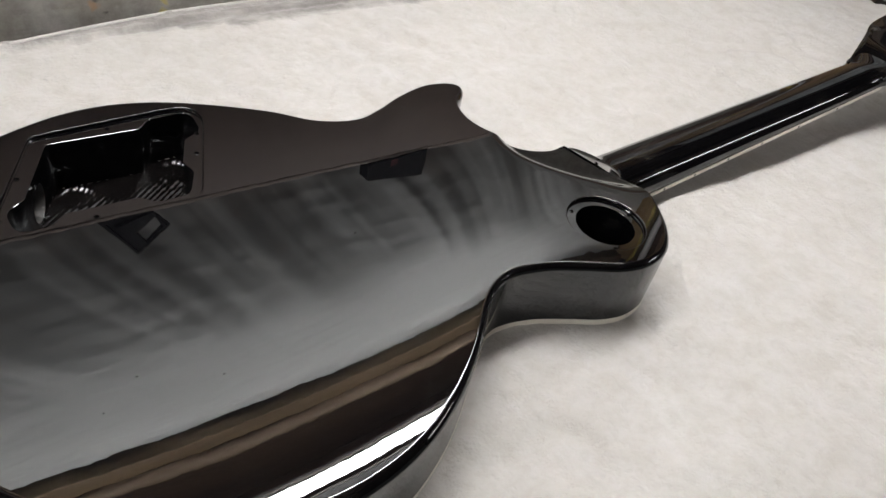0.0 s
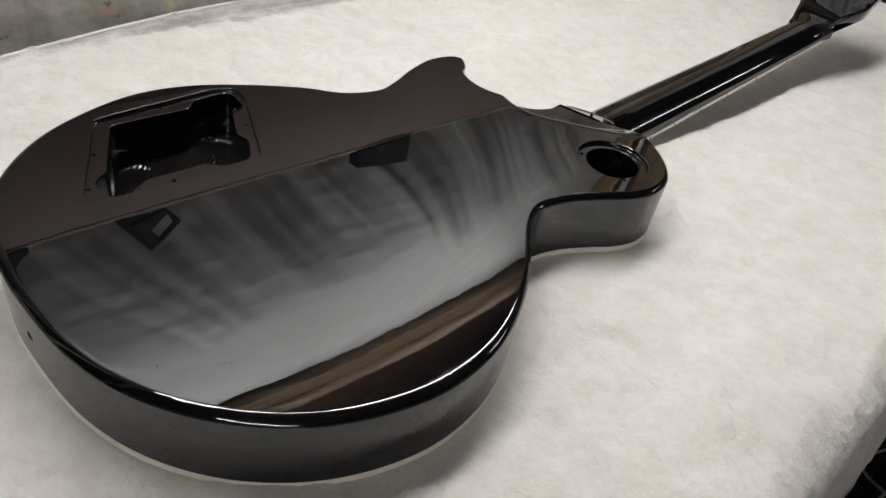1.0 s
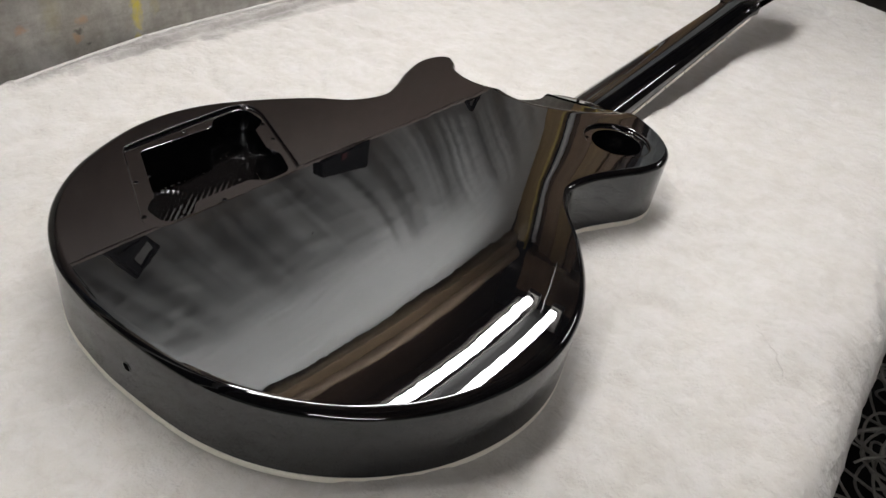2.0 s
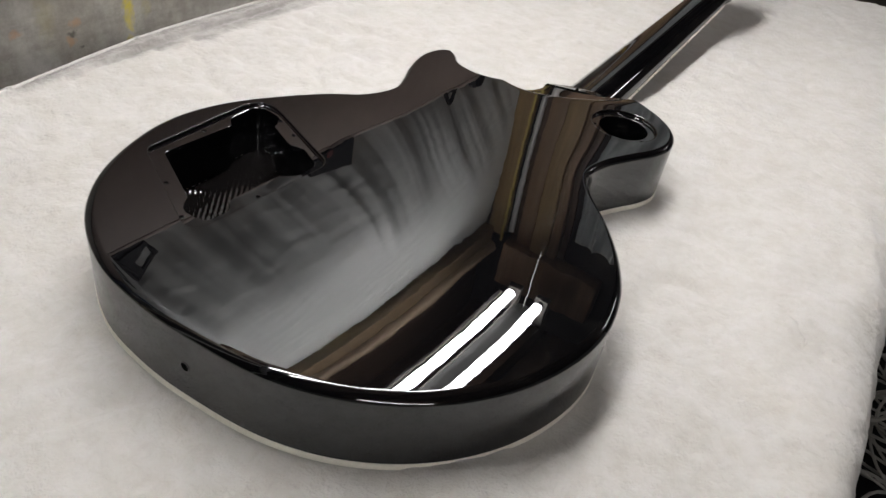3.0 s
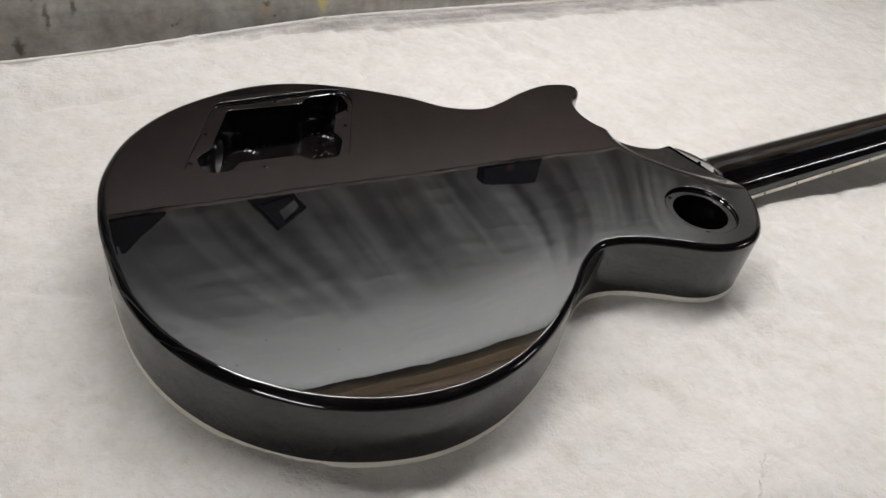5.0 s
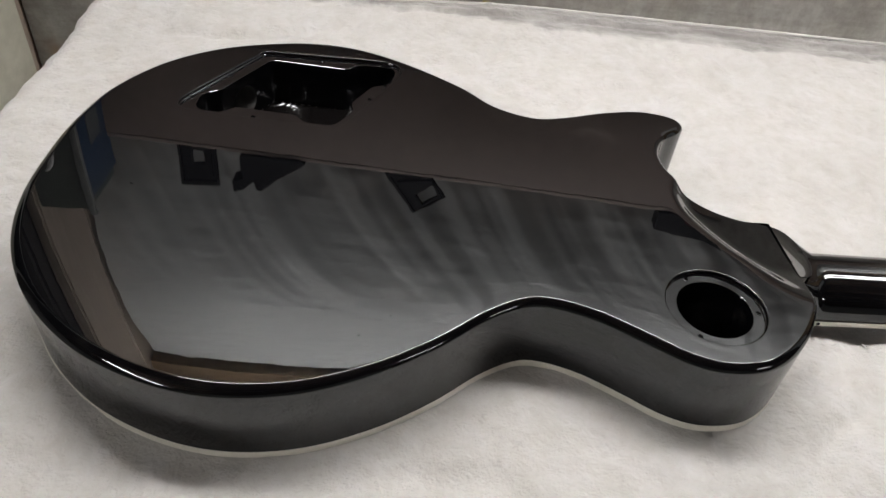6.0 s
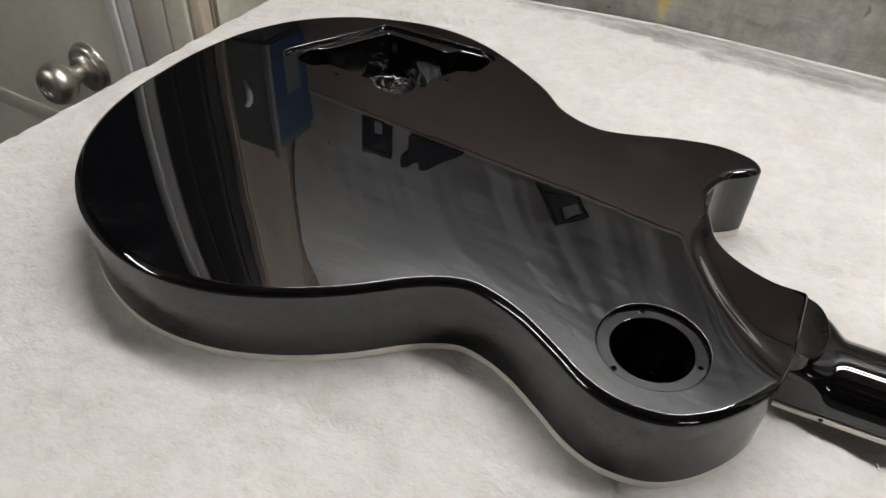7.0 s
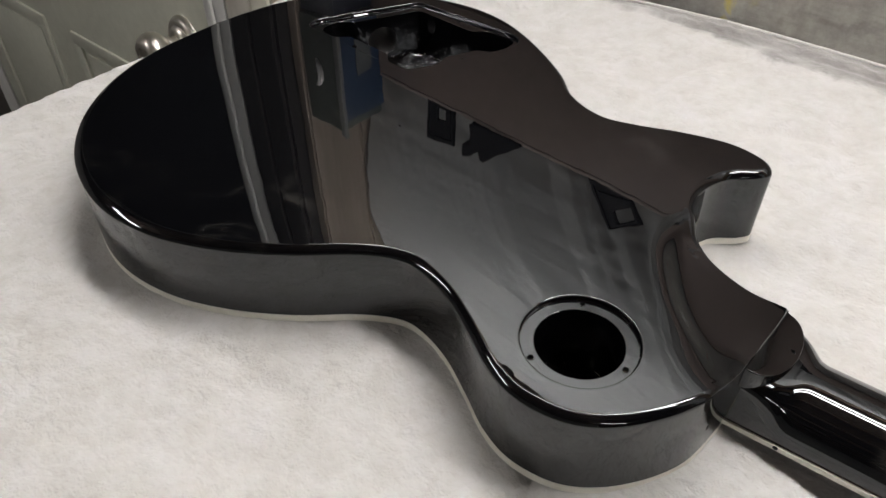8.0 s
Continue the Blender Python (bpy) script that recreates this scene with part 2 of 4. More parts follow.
PANEL = surface("grey-green wall panel", (0.48, 0.47, 0.385), (0.68, 0.665, 0.56), 9.0, 0.6, 0.2, 0.3)
UPPERDARK = surface("dark navy upper door fill", (0.008, 0.009, 0.012), (0.013, 0.014, 0.018), 3.0, 0.95, 0.05, 0.05)
UPPERDARK.node_tree.nodes["Principled BSDF"].inputs["Specular IOR Level"].default_value = 0.05
NICKEL = surface("satin nickel", (0.58, 0.55, 0.49), (0.74, 0.71, 0.65), 60.0, 0.34, 0.15, 0.1, 0.0004, metallic=1.0)
CONCRETE = surface("dark concrete floor", (0.05, 0.047, 0.043), (0.11, 0.10, 0.095), 4.0, 0.75, 0.2, 0.5, 0.003)
BOUNCEWALL = surface("pale bounce wall paint", (0.34, 0.335, 0.32), (0.46, 0.455, 0.44), 3.0, 0.8, 0.1, 0.3)
DARKBOARDS = surface("dark brown boards", (0.010, 0.0085, 0.0075), (0.026, 0.021, 0.017), 12.0, 0.8, 0.1, 0.3, 0.001, (1, 1, 0.1))
POSTWOOD = wood_material("weathered pale wood", (0.30, 0.235, 0.185), (0.55, 0.46, 0.38))
GOLD = wood_material("golden brown wood", (0.15, 0.095, 0.045), (0.31, 0.21, 0.10))
CLOSINGWALL = surface("dark brown-grey of added walls", (0.05, 0.045, 0.04), (0.09, 0.08, 0.07), 3.0, 0.8, 0.1, 0.3)
BLACKPLASTIC = surface("black plastic", (0.002, 0.002, 0.0024), (0.005, 0.005, 0.006), 60.0, 0.7, 0.2, 0.1, 0.0004)
BLACKPLASTIC.node_tree.nodes["Principled BSDF"].inputs["Specular IOR Level"].default_value = 0.15
GREENBOX = surface("dull green enamel", (0.075, 0.088, 0.072), (0.115, 0.128, 0.105), 14.0, 0.6)
BLUE = surface("blue printed card", (0.012, 0.036, 0.085), (0.02, 0.055, 0.125), 14.0, 0.5)
DULLCARD = surface("dull grey printed label", (0.10, 0.11, 0.115), (0.16, 0.17, 0.17), 30.0, 0.6)
PALE = surface("pale grey card", (0.20, 0.21, 0.20), (0.30, 0.30, 0.29), 20.0, 0.6)
BLACKMETAL = surface("dark lamp channel enamel", (0.012, 0.012, 0.012), (0.03, 0.03, 0.028), 20.0, 0.5)
LIPWOOD = surface("worn pinkish wood lip", (0.42, 0.34, 0.30), (0.62, 0.53, 0.47), 26.0, 0.7, 0.2, 0.4, 0.001, (1, 0.2, 1))
RAILWOOD = wood_material("lighter brown rail wood", (0.28, 0.20, 0.135), (0.44, 0.33, 0.23), (1, 0.06, 1))
HEADERWOOD = wood_material("golden brown header wood", (0.13, 0.088, 0.048), (0.25, 0.172, 0.098), (1, 0.06, 1))
PANELGREY = surface("grey-brown board", (0.40, 0.375, 0.325), (0.54, 0.515, 0.455), 12.0, 0.6, 0.2, 0.3, 0.001, (1, 1, 0.2))
NAVY = surface("dark navy shadow fill", (0.010, 0.013, 0.024), (0.018, 0.022, 0.038), 20.0, 0.5)
DARKRED = surface("dark red print", (0.10, 0.012, 0.012), (0.15, 0.02, 0.02), 40.0, 0.5)
YELLOWCABLE = surface("dull yellow cable jacket", (0.36, 0.28, 0.06), (0.50, 0.40, 0.11), 60.0, 0.5)
BEIGE = surface("worn beige paint", (0.46, 0.40, 0.31), (0.66, 0.60, 0.49), 22.0, 0.6, 0.2, 0.3, 0.001, (1, 1, 0.25))
GREYPIPE = surface("pale grey conduit", (0.42, 0.42, 0.42), (0.58, 0.58, 0.58), 30.0, 0.5)
DRAPE = surface("grey translucent plastic", (0.42, 0.455, 0.47), (0.64, 0.67, 0.68), 12.0, 0.28, 0.1, 0.2, 0.002, (1, 1, 0.25))
GREYMETAL = surface("dull grey enamelled metal", (0.10, 0.095, 0.085), (0.16, 0.15, 0.14), 20.0, 0.5)
TUBE = emitter_material("fluorescent tube glow", (1.0, 0.962, 0.945), TUBE_POWER)
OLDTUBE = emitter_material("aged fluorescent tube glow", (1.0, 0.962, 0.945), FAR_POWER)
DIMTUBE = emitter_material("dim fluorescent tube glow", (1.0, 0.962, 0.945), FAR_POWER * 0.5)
HARDBOARD = surface("brown hardboard", (0.215, 0.160, 0.135), (0.285, 0.214, 0.180), 7.0, 0.6, 0.15, 0.15)
CABLE = surface("grey cable jacket", (0.16, 0.16, 0.15), (0.26, 0.255, 0.24), 50.0, 0.5)
HEM = surface("white hem edge", (0.50, 0.49, 0.47), (0.58, 0.57, 0.55), 90.0, 0.9)
GREYTHREAD = surface("grey lint thread", (0.50, 0.49, 0.47), (0.60, 0.59, 0.57), 200.0, 0.9)

# ---- building helpers ----


def thing(name, x=0, y=0, z=0, label="", category="", group="", kind=""):
    ob = new(name)
    ob.location = (x, y, z)
    ob.empty_display_size = 0.05
    return tagged(ob, label, category, group, kind)


def place(ob, parent):
    """Hang ob under parent and keep it where it is in the world."""
    ob.parent = parent
    top = parent
    total = Matrix.Identity(4)
    while top is not None:
        total = top.matrix_basis @ total
        if top.parent is not None:
            total = top.matrix_parent_inverse @ total
        top = top.parent
    ob.matrix_parent_inverse = total.inverted()
    return ob


def part(name, bm, mat, parent=None, label="", smooth=True, sharp=35.0):
    """One bmesh in world coordinates as one mesh object, under a thing or a part."""
    bmesh.ops.recalc_face_normals(bm, faces=bm.faces)
    me = bpy.data.meshes.new(name)
    bm.to_mesh(me)
    bm.free()
    me.materials.append(mat)
    if smooth:
        me.polygons.foreach_set("use_smooth", [True] * len(me.polygons))
        me.set_sharp_from_angle(angle=radians(sharp))
    ob = new(name, me)
    if parent is not None:
        place(ob, parent)
    if label:
        ob["label"] = label
    return ob


def box(bm, x0, x1, y0, y1, z0, z1, bevel=0.0, segments=2):
    made = bmesh.ops.create_cube(bm, size=1)["verts"]
    for v in made:
        v.co = Vector(((x0 + x1) / 2 + v.co.x * (x1 - x0), (y0 + y1) / 2 + v.co.y * (y1 - y0), (z0 + z1) / 2 + v.co.z * (z1 - z0)))
    if bevel:
        edges = list({e for v in made for e in v.link_edges})
        bmesh.ops.bevel(bm, geom=edges, offset=bevel, segments=segments, affect="EDGES", profile=0.5)


def box_part(name, dims, mat, parent=None, label="", bevel=0.003):
    bm = bmesh.new()
    box(bm, *dims, bevel=bevel)
    return part(name, bm, mat, parent, label)


def tube(bm, points, radius, sides=8, closed=False, caps=True):
    """A round tube along a line of points."""
    pts = [Vector(p) for p in points]
    rings = []
    n = len(pts)
    side = None
    for k, p in enumerate(pts):
        a = pts[(k - 1) % n] if closed or k else p
        b = pts[(k + 1) % n] if closed or k < n - 1 else p
        d = (b - a).normalized()
        if side is None:
            side = d.orthogonal().normalized()
        side = (side - d * side.dot(d)).normalized()
        other = d.cross(side)
        r = radius[k] if isinstance(radius, (list, tuple)) else radius
        rings.append([bm.verts.new(p + r * (math.cos(q) * side + math.sin(q) * other)) for q in (2 * math.pi * s / sides for s in range(sides))])
    for k in range(n if closed else n - 1):
        a, b = rings[k], rings[(k + 1) % n]
        for s in range(sides):
            bm.faces.new((a[s], a[(s + 1) % sides], b[(s + 1) % sides], b[s]))
    if caps and not closed:
        bm.faces.new(rings[0][::-1])
        bm.faces.new(rings[-1])


def revolve(bm, base, axis, profile, sides=32):
    """Turn a profile of (distance along the axis, radius) about an axis from base."""
    axis = Vector(axis).normalized()
    u = axis.orthogonal().normalized()
    v = axis.cross(u)
    rings = []
    for h, r in profile:
        c = Vector(base) + axis * h
        if r < 1e-6:
            rings.append([bm.verts.new(c)])
        else:
            rings.append([bm.verts.new(c + r * (math.cos(q) * u + math.sin(q) * v)) for q in (2 * math.pi * s / sides for s in range(sides))])
    for a, b in zip(rings, rings[1:]):
        for s in range(sides):
            t = (s + 1) % sides
            if len(a) == 1 and len(b) > 1:
                bm.faces.new((a[0], b[t], b[s]))
            elif len(b) == 1 and len(a) > 1:
                bm.faces.new((a[s], a[t], b[0]))
            elif len(a) > 1:
                bm.faces.new((a[s], a[t], b[t], b[s]))
    for ring, flip in ((rings[0], True), (rings[-1], False)):
        if len(ring) > 2:
            bm.faces.new(ring[::-1] if flip else ring)


def smoothstep(a, b, x):
    t = min(1.0, max(0.0, (x - a) / (b - a)))
    return t * t * (3 - 2 * t)


BENCH = 1.0  # height of the bench with its cloth

# ---- large structure ----
RISE = 0.042        # ledge and header climb a little towards the north
FRONT = -0.332      # front of the boxed ledge
SOUTH = -0.221      # where the bench wall meets the boarded corner
CORNER = -0.24      # face of the wall beside the door


def ledge_z(y):
    return 1.2885 + RISE * y


def header_z(y):
    return 1.797 + RISE * y


def climbing(ob):
    """Let a level board climb along the wall."""
    for v in ob.data.vertices:
        v.co.z += RISE * v.co.y
    return ob


NORTH = 1.275
ROOF = 2.13

floor = part("floor", (lambda b: (box(b, -2.2, 3.2, -3.2, 3.8, -0.1, 0.0), b)[1])(bmesh.new()), CONCRETE, smooth=False)
tagged(floor, "dark stained concrete workshop floor", "floor", kind="structure")
ceiling = bmesh.new()
box(ceiling, -2.2, 3.2, -3.2, 3.8, ROOF + 0.12, ROOF + 0.2)
for k in range(12):
    x = -0.19 + 0.40 * (k - 4)
    box(ceiling, x - 0.02, x + 0.02, -3.2, 3.8, ROOF, ROOF + 0.118, bevel=0.003)
ceiling = part("ceiling", ceiling, DARKWOOD)
tagged(ceiling, "low ceiling of dark old wooden joists and boards", "ceiling", kind="structure")


def room_wall(name, dims, mat, label):
    ob = box_part(name, dims, mat, bevel=0.0)
    return tagged(ob, label, "wall", kind="structure")


room_wall("wall_west", (WEST - 0.16, WEST, SOUTH, 1.6, 0.0, 1.272), WALL, "old grey painted wall with chips, drips and paint spatters")
room_wall("wall_west_back", (WEST - 0.30, WEST - 0.24, SOUTH, 1.7, 1.20, ROOF + 0.12), WALL, "old grey wall behind hanging plastic sheeting")
room_wall("wall_corner_low", (WEST - 0.30, CORNER - 0.004, -0.3335, -0.243, 0.0, 1.12), PANEL, "grey-green panelled wall beside the door")
# the corner wall turns dark brown above 1.12 m
room_wall("wall_corner_high", (WEST - 0.30, CORNER - 0.006, -0.3335, -0.243, 1.121, ROOF + 0.12), DARKBOARDS, "dark brown boarded wall above the panelling")
# brown-grey walls only close the room; their dark colour keeps reflections black
room_wall("wall_west_far", (CORNER - 0.16, CORNER - 0.018, -3.2, -1.374, 0.0, ROOF + 0.12), CLOSINGWALL, "added dark brown-grey wall closing off the unlit room")
room_wall("wall_over_door", (CORNER - 0.16, CORNER - 0.018, -1.374, -0.3335, 2.061, ROOF + 0.12), CLOSINGWALL, "added dark brown-grey wall over the door")
room_wall("wall_north", (-2.2, 3.2, 3.7, 3.8, 0.0, ROOF + 0.12), CLOSINGWALL, "added dark brown-grey wall closing off the unlit room")
# added outside the view and made pale, to bounce light into shadows
room_wall("wall_south", (-2.2, 3.2, -3.2, -3.1, 0.0, ROOF + 0.12), BOUNCEWALL, "plain pale added wall that bounces light")
room_wall("wall_east", (3.1, 3.2, -3.1, 3.7, 0.0, ROOF + 0.12), BOUNCEWALL, "plain pale added wall that bounces light")
room_wall("wall_far_west", (-0.9, -0.8, -3.1, 3.7, 0.0, ROOF + 0.12), CLOSINGWALL, "added dark brown-grey wall closing off the unlit room")

backboard = climbing(box_part("trim_backboard", (WEST + 0.0005, FRONT, SOUTH, NORTH, 1.145, 1.2842), HARDBOARD, bevel=0.001))
tagged(backboard, "plain brown hardboard strip along the wall", "board", kind="structure")
ledge = climbing(box_part("ledge", (WEST - 0.24, FRONT - 0.0042, SOUTH, 1.6, 1.2846, 1.2886), BROWN, bevel=0.002))
tagged(ledge, "deep brown wooden ledge along the wall", "ledge", kind="structure")
lip = climbing(box_part("trim_ledge_lip", (FRONT - 0.0040, FRONT + 0.0003, SOUTH, NORTH, 1.2844, 1.2888), LIPWOOD, bevel=0.0004))
tagged(lip, "thin worn pinkish wooden lip of the ledge", "trim", kind="structure")
header = climbing(box_part("trim_header", (WEST - 0.05, WEST - 0.003, SOUTH, NORTH, 1.799, 1.842), HEADERWOOD, bevel=0.004))
tagged(header, "brown wooden header board above plastic sheeting", "trim", kind="structure")
roll = bmesh.new()
tube(roll, [(WEST - 0.004 + 0.003 * noise.noise((y * 7, 0.2, 0.4)), y, 1.859 + RISE * y + 0.004 * noise.noise((y * 5, 1.7, 0.4))) for y in (SOUTH + (NORTH - SOUTH) * k / 80 for k in range(81))], 0.0165, 14)
roll = part("trim_rail", roll, RAILWOOD)
tagged(roll, "rounded lighter brown rail above the header board", "trim", kind="structure")
soffit = box_part("trim_soffit", (WEST - 0.05, WEST - 0.024, SOUTH, NORTH, 1.868, ROOF), DARKWOOD, bevel=0.004)
tagged(soffit, "dark wooden board between header and ceiling", "trim", kind="structure")


def sheet_fold(y, s, z):
    """Slanting creases of a loosely hung sheet that rise from its foot (s = 0) and die out half way up."""
    q = y - 0.68 * (z - 1.3) - 0.05 * noise.noise((y * 3, z * 3, 0))
    a = 0.008 * noise.noise((q * 6.5, 0.3, z * 0.8)) + 0.0075 * noise.noise((q * 15.0, 4.3, z * 1.0)) + 0.0034 * noise.noise((q * 36.0, 7.7, z * 1.2)) + 0.0010 * noise.noise((q * 80.0, 3.7, z * 2.0))
    a *= 1.1 * (1 - smoothstep(0.10 + 0.35 * noise.noise((q * 5.0, 8.1, 0)), 0.72, s)) + 0.04
    a += 0.0010 * noise.noise((y * 14.0, 2.7, z * 60)) + 0.0007 * noise.noise((y * 26.0, 5.2, z * 130))
    return min(0.020, max(-0.020, a))


def belly(y, s):
    """The sheet billows out from the wall between its foot and the header."""
    return 0.058 * math.sin(math.pi * s ** 0.9) * (0.35 + 0.65 * smoothstep(NORTH, NORTH - 0.35, y)) * (1 - 0.22 * smoothstep(0.5, 0.0, y)) + 0.015 * s


bm = bmesh.new()
rows_z, cols_y = 150, 520
grid = []
for r in range(rows_z + 1):
    s = r / rows_z
    row = []
    for c in range(cols_y + 1):
        y = SOUTH + 0.004 + (NORTH - 0.008 - SOUTH) * c / cols_y
        z = ledge_z(y) + 0.002 + (header_z(y) - ledge_z(y) - 0.006 + 0.005 * noise.noise((y * 9, 0.4, 0.2)) + 0.003 * noise.noise((y * 31, 1.4, 0.2))) * s
        row.append(bm.verts.new((WEST - 0.042 + belly(y, s) + sheet_fold(y, s, z), y, z)))
    grid.append(row)
for a, b in zip(grid, grid[1:]):
    for c in range(cols_y):
        bm.faces.new((a[c], a[c + 1], b[c + 1], b[c]))
sheet = part("plastic_sheet", bm, SHEET, sharp=80)
tagged(sheet, "wrinkled white plastic sheeting hung over the wall", "sheeting")
for y, z, r in ((0.305, 1.645, 0.0022), (0.187, 1.574, 0.0020), (0.139, 1.637, 0.0018), (0.505, 1.452, 0.0016), (-0.158, 1.380, 0.0018)):
    s = (z - ledge_z(y)) / (header_z(y) - ledge_z(y))
    bm = bmesh.new()
    bmesh.ops.create_icosphere(bm, subdivisions=1, radius=r)
    for v in bm.verts:
        v.co = Vector((v.co.x * 0.4 + WEST - 0.042 + belly(y, s) + sheet_fold(y, s, z), v.co.y * 1.3 + y, v.co.z + z))
    part("speck", bm, BLACKPLASTIC, sheet, "small dark spot")

# ---- boards, door and wall things south of the bench ----
for x0, x1, y1 in ((-0.349, -0.262, -0.222), (-0.402, -0.3525, -0.225)):
    bm = bmesh.new()
    box(bm, x0, x1, -0.242, y1, 0.0, ROOF)
    bmesh.ops.bisect_plane(bm, geom=bm.verts[:] + bm.edges[:] + bm.faces[:], plane_co=(0, 0, 0.5), plane_no=(0, 0, 1))
    for cut_z in (k * 0.06 for k in range(9, 35)):
        bmesh.ops.bisect_plane(bm, geom=bm.verts[:] + bm.edges[:] + bm.faces[:], plane_co=(0, 0, cut_z), plane_no=(0, 0, 1))
    for v in bm.verts:  # the edges wander as on old timber
        if v.co.y > y1 - 0.001:
            v.co.x += 0.004 * noise.noise((v.co.x * 30, 1.0, v.co.z * 4))
    bmesh.ops.bevel(bm, geom=[e for e in bm.edges if abs(e.verts[0].co.z - e.verts[1].co.z) > 0.02 and e.is_manifold and e.calc_face_angle(0) > 1.0], offset=0.003, segments=2, affect="EDGES")
    post = part("trim_post", bm, POSTWOOD)
    tagged(post, "tall bare weathered wooden post in the wall's corner", "post", kind="structure")
for y0, y1, z0, z1, out, mat in ((-0.3320, -0.280, 0.0, 1.12, 0.0, PANELGREY), (-0.2785, -0.2445, 0.0, 1.12, -0.0015, PANEL), (-0.3320, -0.2925, 1.122, ROOF, 0.001, DARKBOARDS), (-0.2885, -0.2445, 1.122, ROOF, -0.001, DARKBOARDS)):
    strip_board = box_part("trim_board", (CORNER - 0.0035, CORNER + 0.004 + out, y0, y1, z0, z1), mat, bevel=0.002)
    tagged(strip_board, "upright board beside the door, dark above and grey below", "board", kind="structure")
# pale colour of this added board replaces room light falling low here
low_board = box_part("trim_board", (-0.347, -0.264, -0.2215, -0.2185, 0.0, 1.085), PANEL, bevel=0.001)
tagged(low_board, "pale board added to lighten the corner's lower part", "board", kind="structure")
corner_bead = box_part("trim_corner_bead", (-0.2615, -0.2435, -0.2435, -0.2265, 0.0, 1.12), BEIGE, bevel=0.004)
tagged(corner_bead, "worn beige wooden corner strip", "trim", kind="structure")

JAMB = CORNER + 0.005
frame_thing = thing("trim_door_frame", CORNER, -0.36, 0, "off-white painted wooden door frame", "door frame", kind="structure")
jamb = box_part("jamb", (CORNER - 0.14, JAMB, -0.3735, -0.3345, 0.0, 2.06), TRIMPAINT, frame_thing, bevel=0.004)
box_part("stop", (JAMB + 0.0005, JAMB + 0.006, -0.3730, -0.3575, 0.0, 2.055), TRIMPAINT, jamb, bevel=0.002)
box_part("jamb", (CORNER - 0.14, JAMB, -1.372, -1.304, 0.0, 2.06), TRIMPAINT, frame_thing, bevel=0.004)
box_part("head", (CORNER - 0.14, JAMB, -1.3035, -0.374, 1.99, 2.058), TRIMPAINT, frame_thing, bevel=0.004)

door = thing("door_1", CORNER - 0.03, -0.8, 0.0, "closed grey-green panelled door with a nickel knob", "door", kind="structure")
DX = CORNER + 0.001
SILL = 1.12
box_part("slab", (DX - 0.04, DX, -1.300, -0.3775, 0.01, SILL), DOORPAINT, door)
box_part("stile", (DX - 0.04, DX, -1.300, -1.245, SILL + 0.001, 1.985), DOORPAINT, door)
box_part("stile", (DX - 0.04, DX, -0.392, -0.3775, SILL + 0.001, 1.985), DOORPAINT, door)
box_part("top_rail", (DX - 0.04, DX, -1.244, -0.3925, 1.93, 1.985), DOORPAINT, door)
# added dark panel stands in for the door's unlit upper half
box_part("blind", (DX - 0.024, DX - 0.014, -1.244, -0.3925, SILL + 0.001, 1.929), UPPERDARK, door, "dark panel added to darken the upper half", bevel=0.001)
for y0, y1 in ((-1.255, -0.945), (-0.846, -0.53)):
    bm = bmesh.new()
    for a, b, c, d in ((y0, y1, 0.14, 0.165), (y0, y1, 0.681, 0.706), (y0, y0 + 0.025, 0.165, 0.681), (y1 - 0.025, y1, 0.165, 0.681)):
        box(bm, DX - 0.001, DX + 0.0045, a, b, c, d, bevel=0.0018)
    part("moulding", bm, DOORPAINT, door)
    box_part("panel", (DX - 0.001, DX + 0.0012, y0 + 0.035, y1 - 0.035, 0.175, 0.671), DOORPAINT, door, bevel=0.002)
KY, KZ = -0.452, 0.811
bm = bmesh.new()
revolve(bm, (DX, KY, KZ), (1, 0, 0), [(0, 0.036), (0.003, 0.036), (0.005, 0.034), (0.0075, 0.0335), (0.010, 0.030), (0.0105, 0.024), (0.016, 0.021), (0.018, 0.014)], 48)
rosette = part("rosette", bm, NICKEL, door, "satin nickel rosette", sharp=50)
bm = bmesh.new()
revolve(bm, (DX + 0.014, KY, KZ), (1, 0, 0), [(0, 0.0112), (0.014, 0.0118), (0.0145, 0.0135), (0.018, 0.0135), (0.022, 0.019), (0.028, 0.0255), (0.036, 0.0285), (0.044, 0.0285), (0.052, 0.0250), (0.057, 0.0200), (0.0575, 0.0125), (0.0545, 0.0115), (0.0545, 0.0)], 48)
knob = part("knob", bm, NICKEL, rosette, "round satin nickel knob", sharp=50)

# an electrical box on the corner post: dull green sides, pale flange, blue front with a pale label
panel_box = thing("electrical_box", -0.305, -0.19, 1.19, "dull green wall box with a blue front and a pale label", "electrical box")
box_part("body", (-0.337, -0.264, -0.2215, -0.1585, 1.186, 1.340), GREENBOX, panel_box, bevel=0.002)
box_part("flange", (-0.2655, -0.2595, -0.158, -0.1495, 1.184, 1.344), PALE, panel_box, "pale grey front flange", bevel=0.0015)
box_part("front", (-0.336, -0.2660, -0.158, -0.1535, 1.188, 1.324), BLUE, panel_box, "blue printed front", bevel=0.0008)
box_part("label", (-0.317, -0.291, -0.1533, -0.1526, 1.212, 1.266), DULLCARD, panel_box, "pale grey label", bevel=0.0)
# dark block put in for the bluish shadow below the box
box_part("lower_cover", (-0.343, -0.268, -0.2215, -0.160, 1.10, 1.1835), NAVY, panel_box, "dark block for the navy shadow below", bevel=0.003)
bm = bmesh.new()
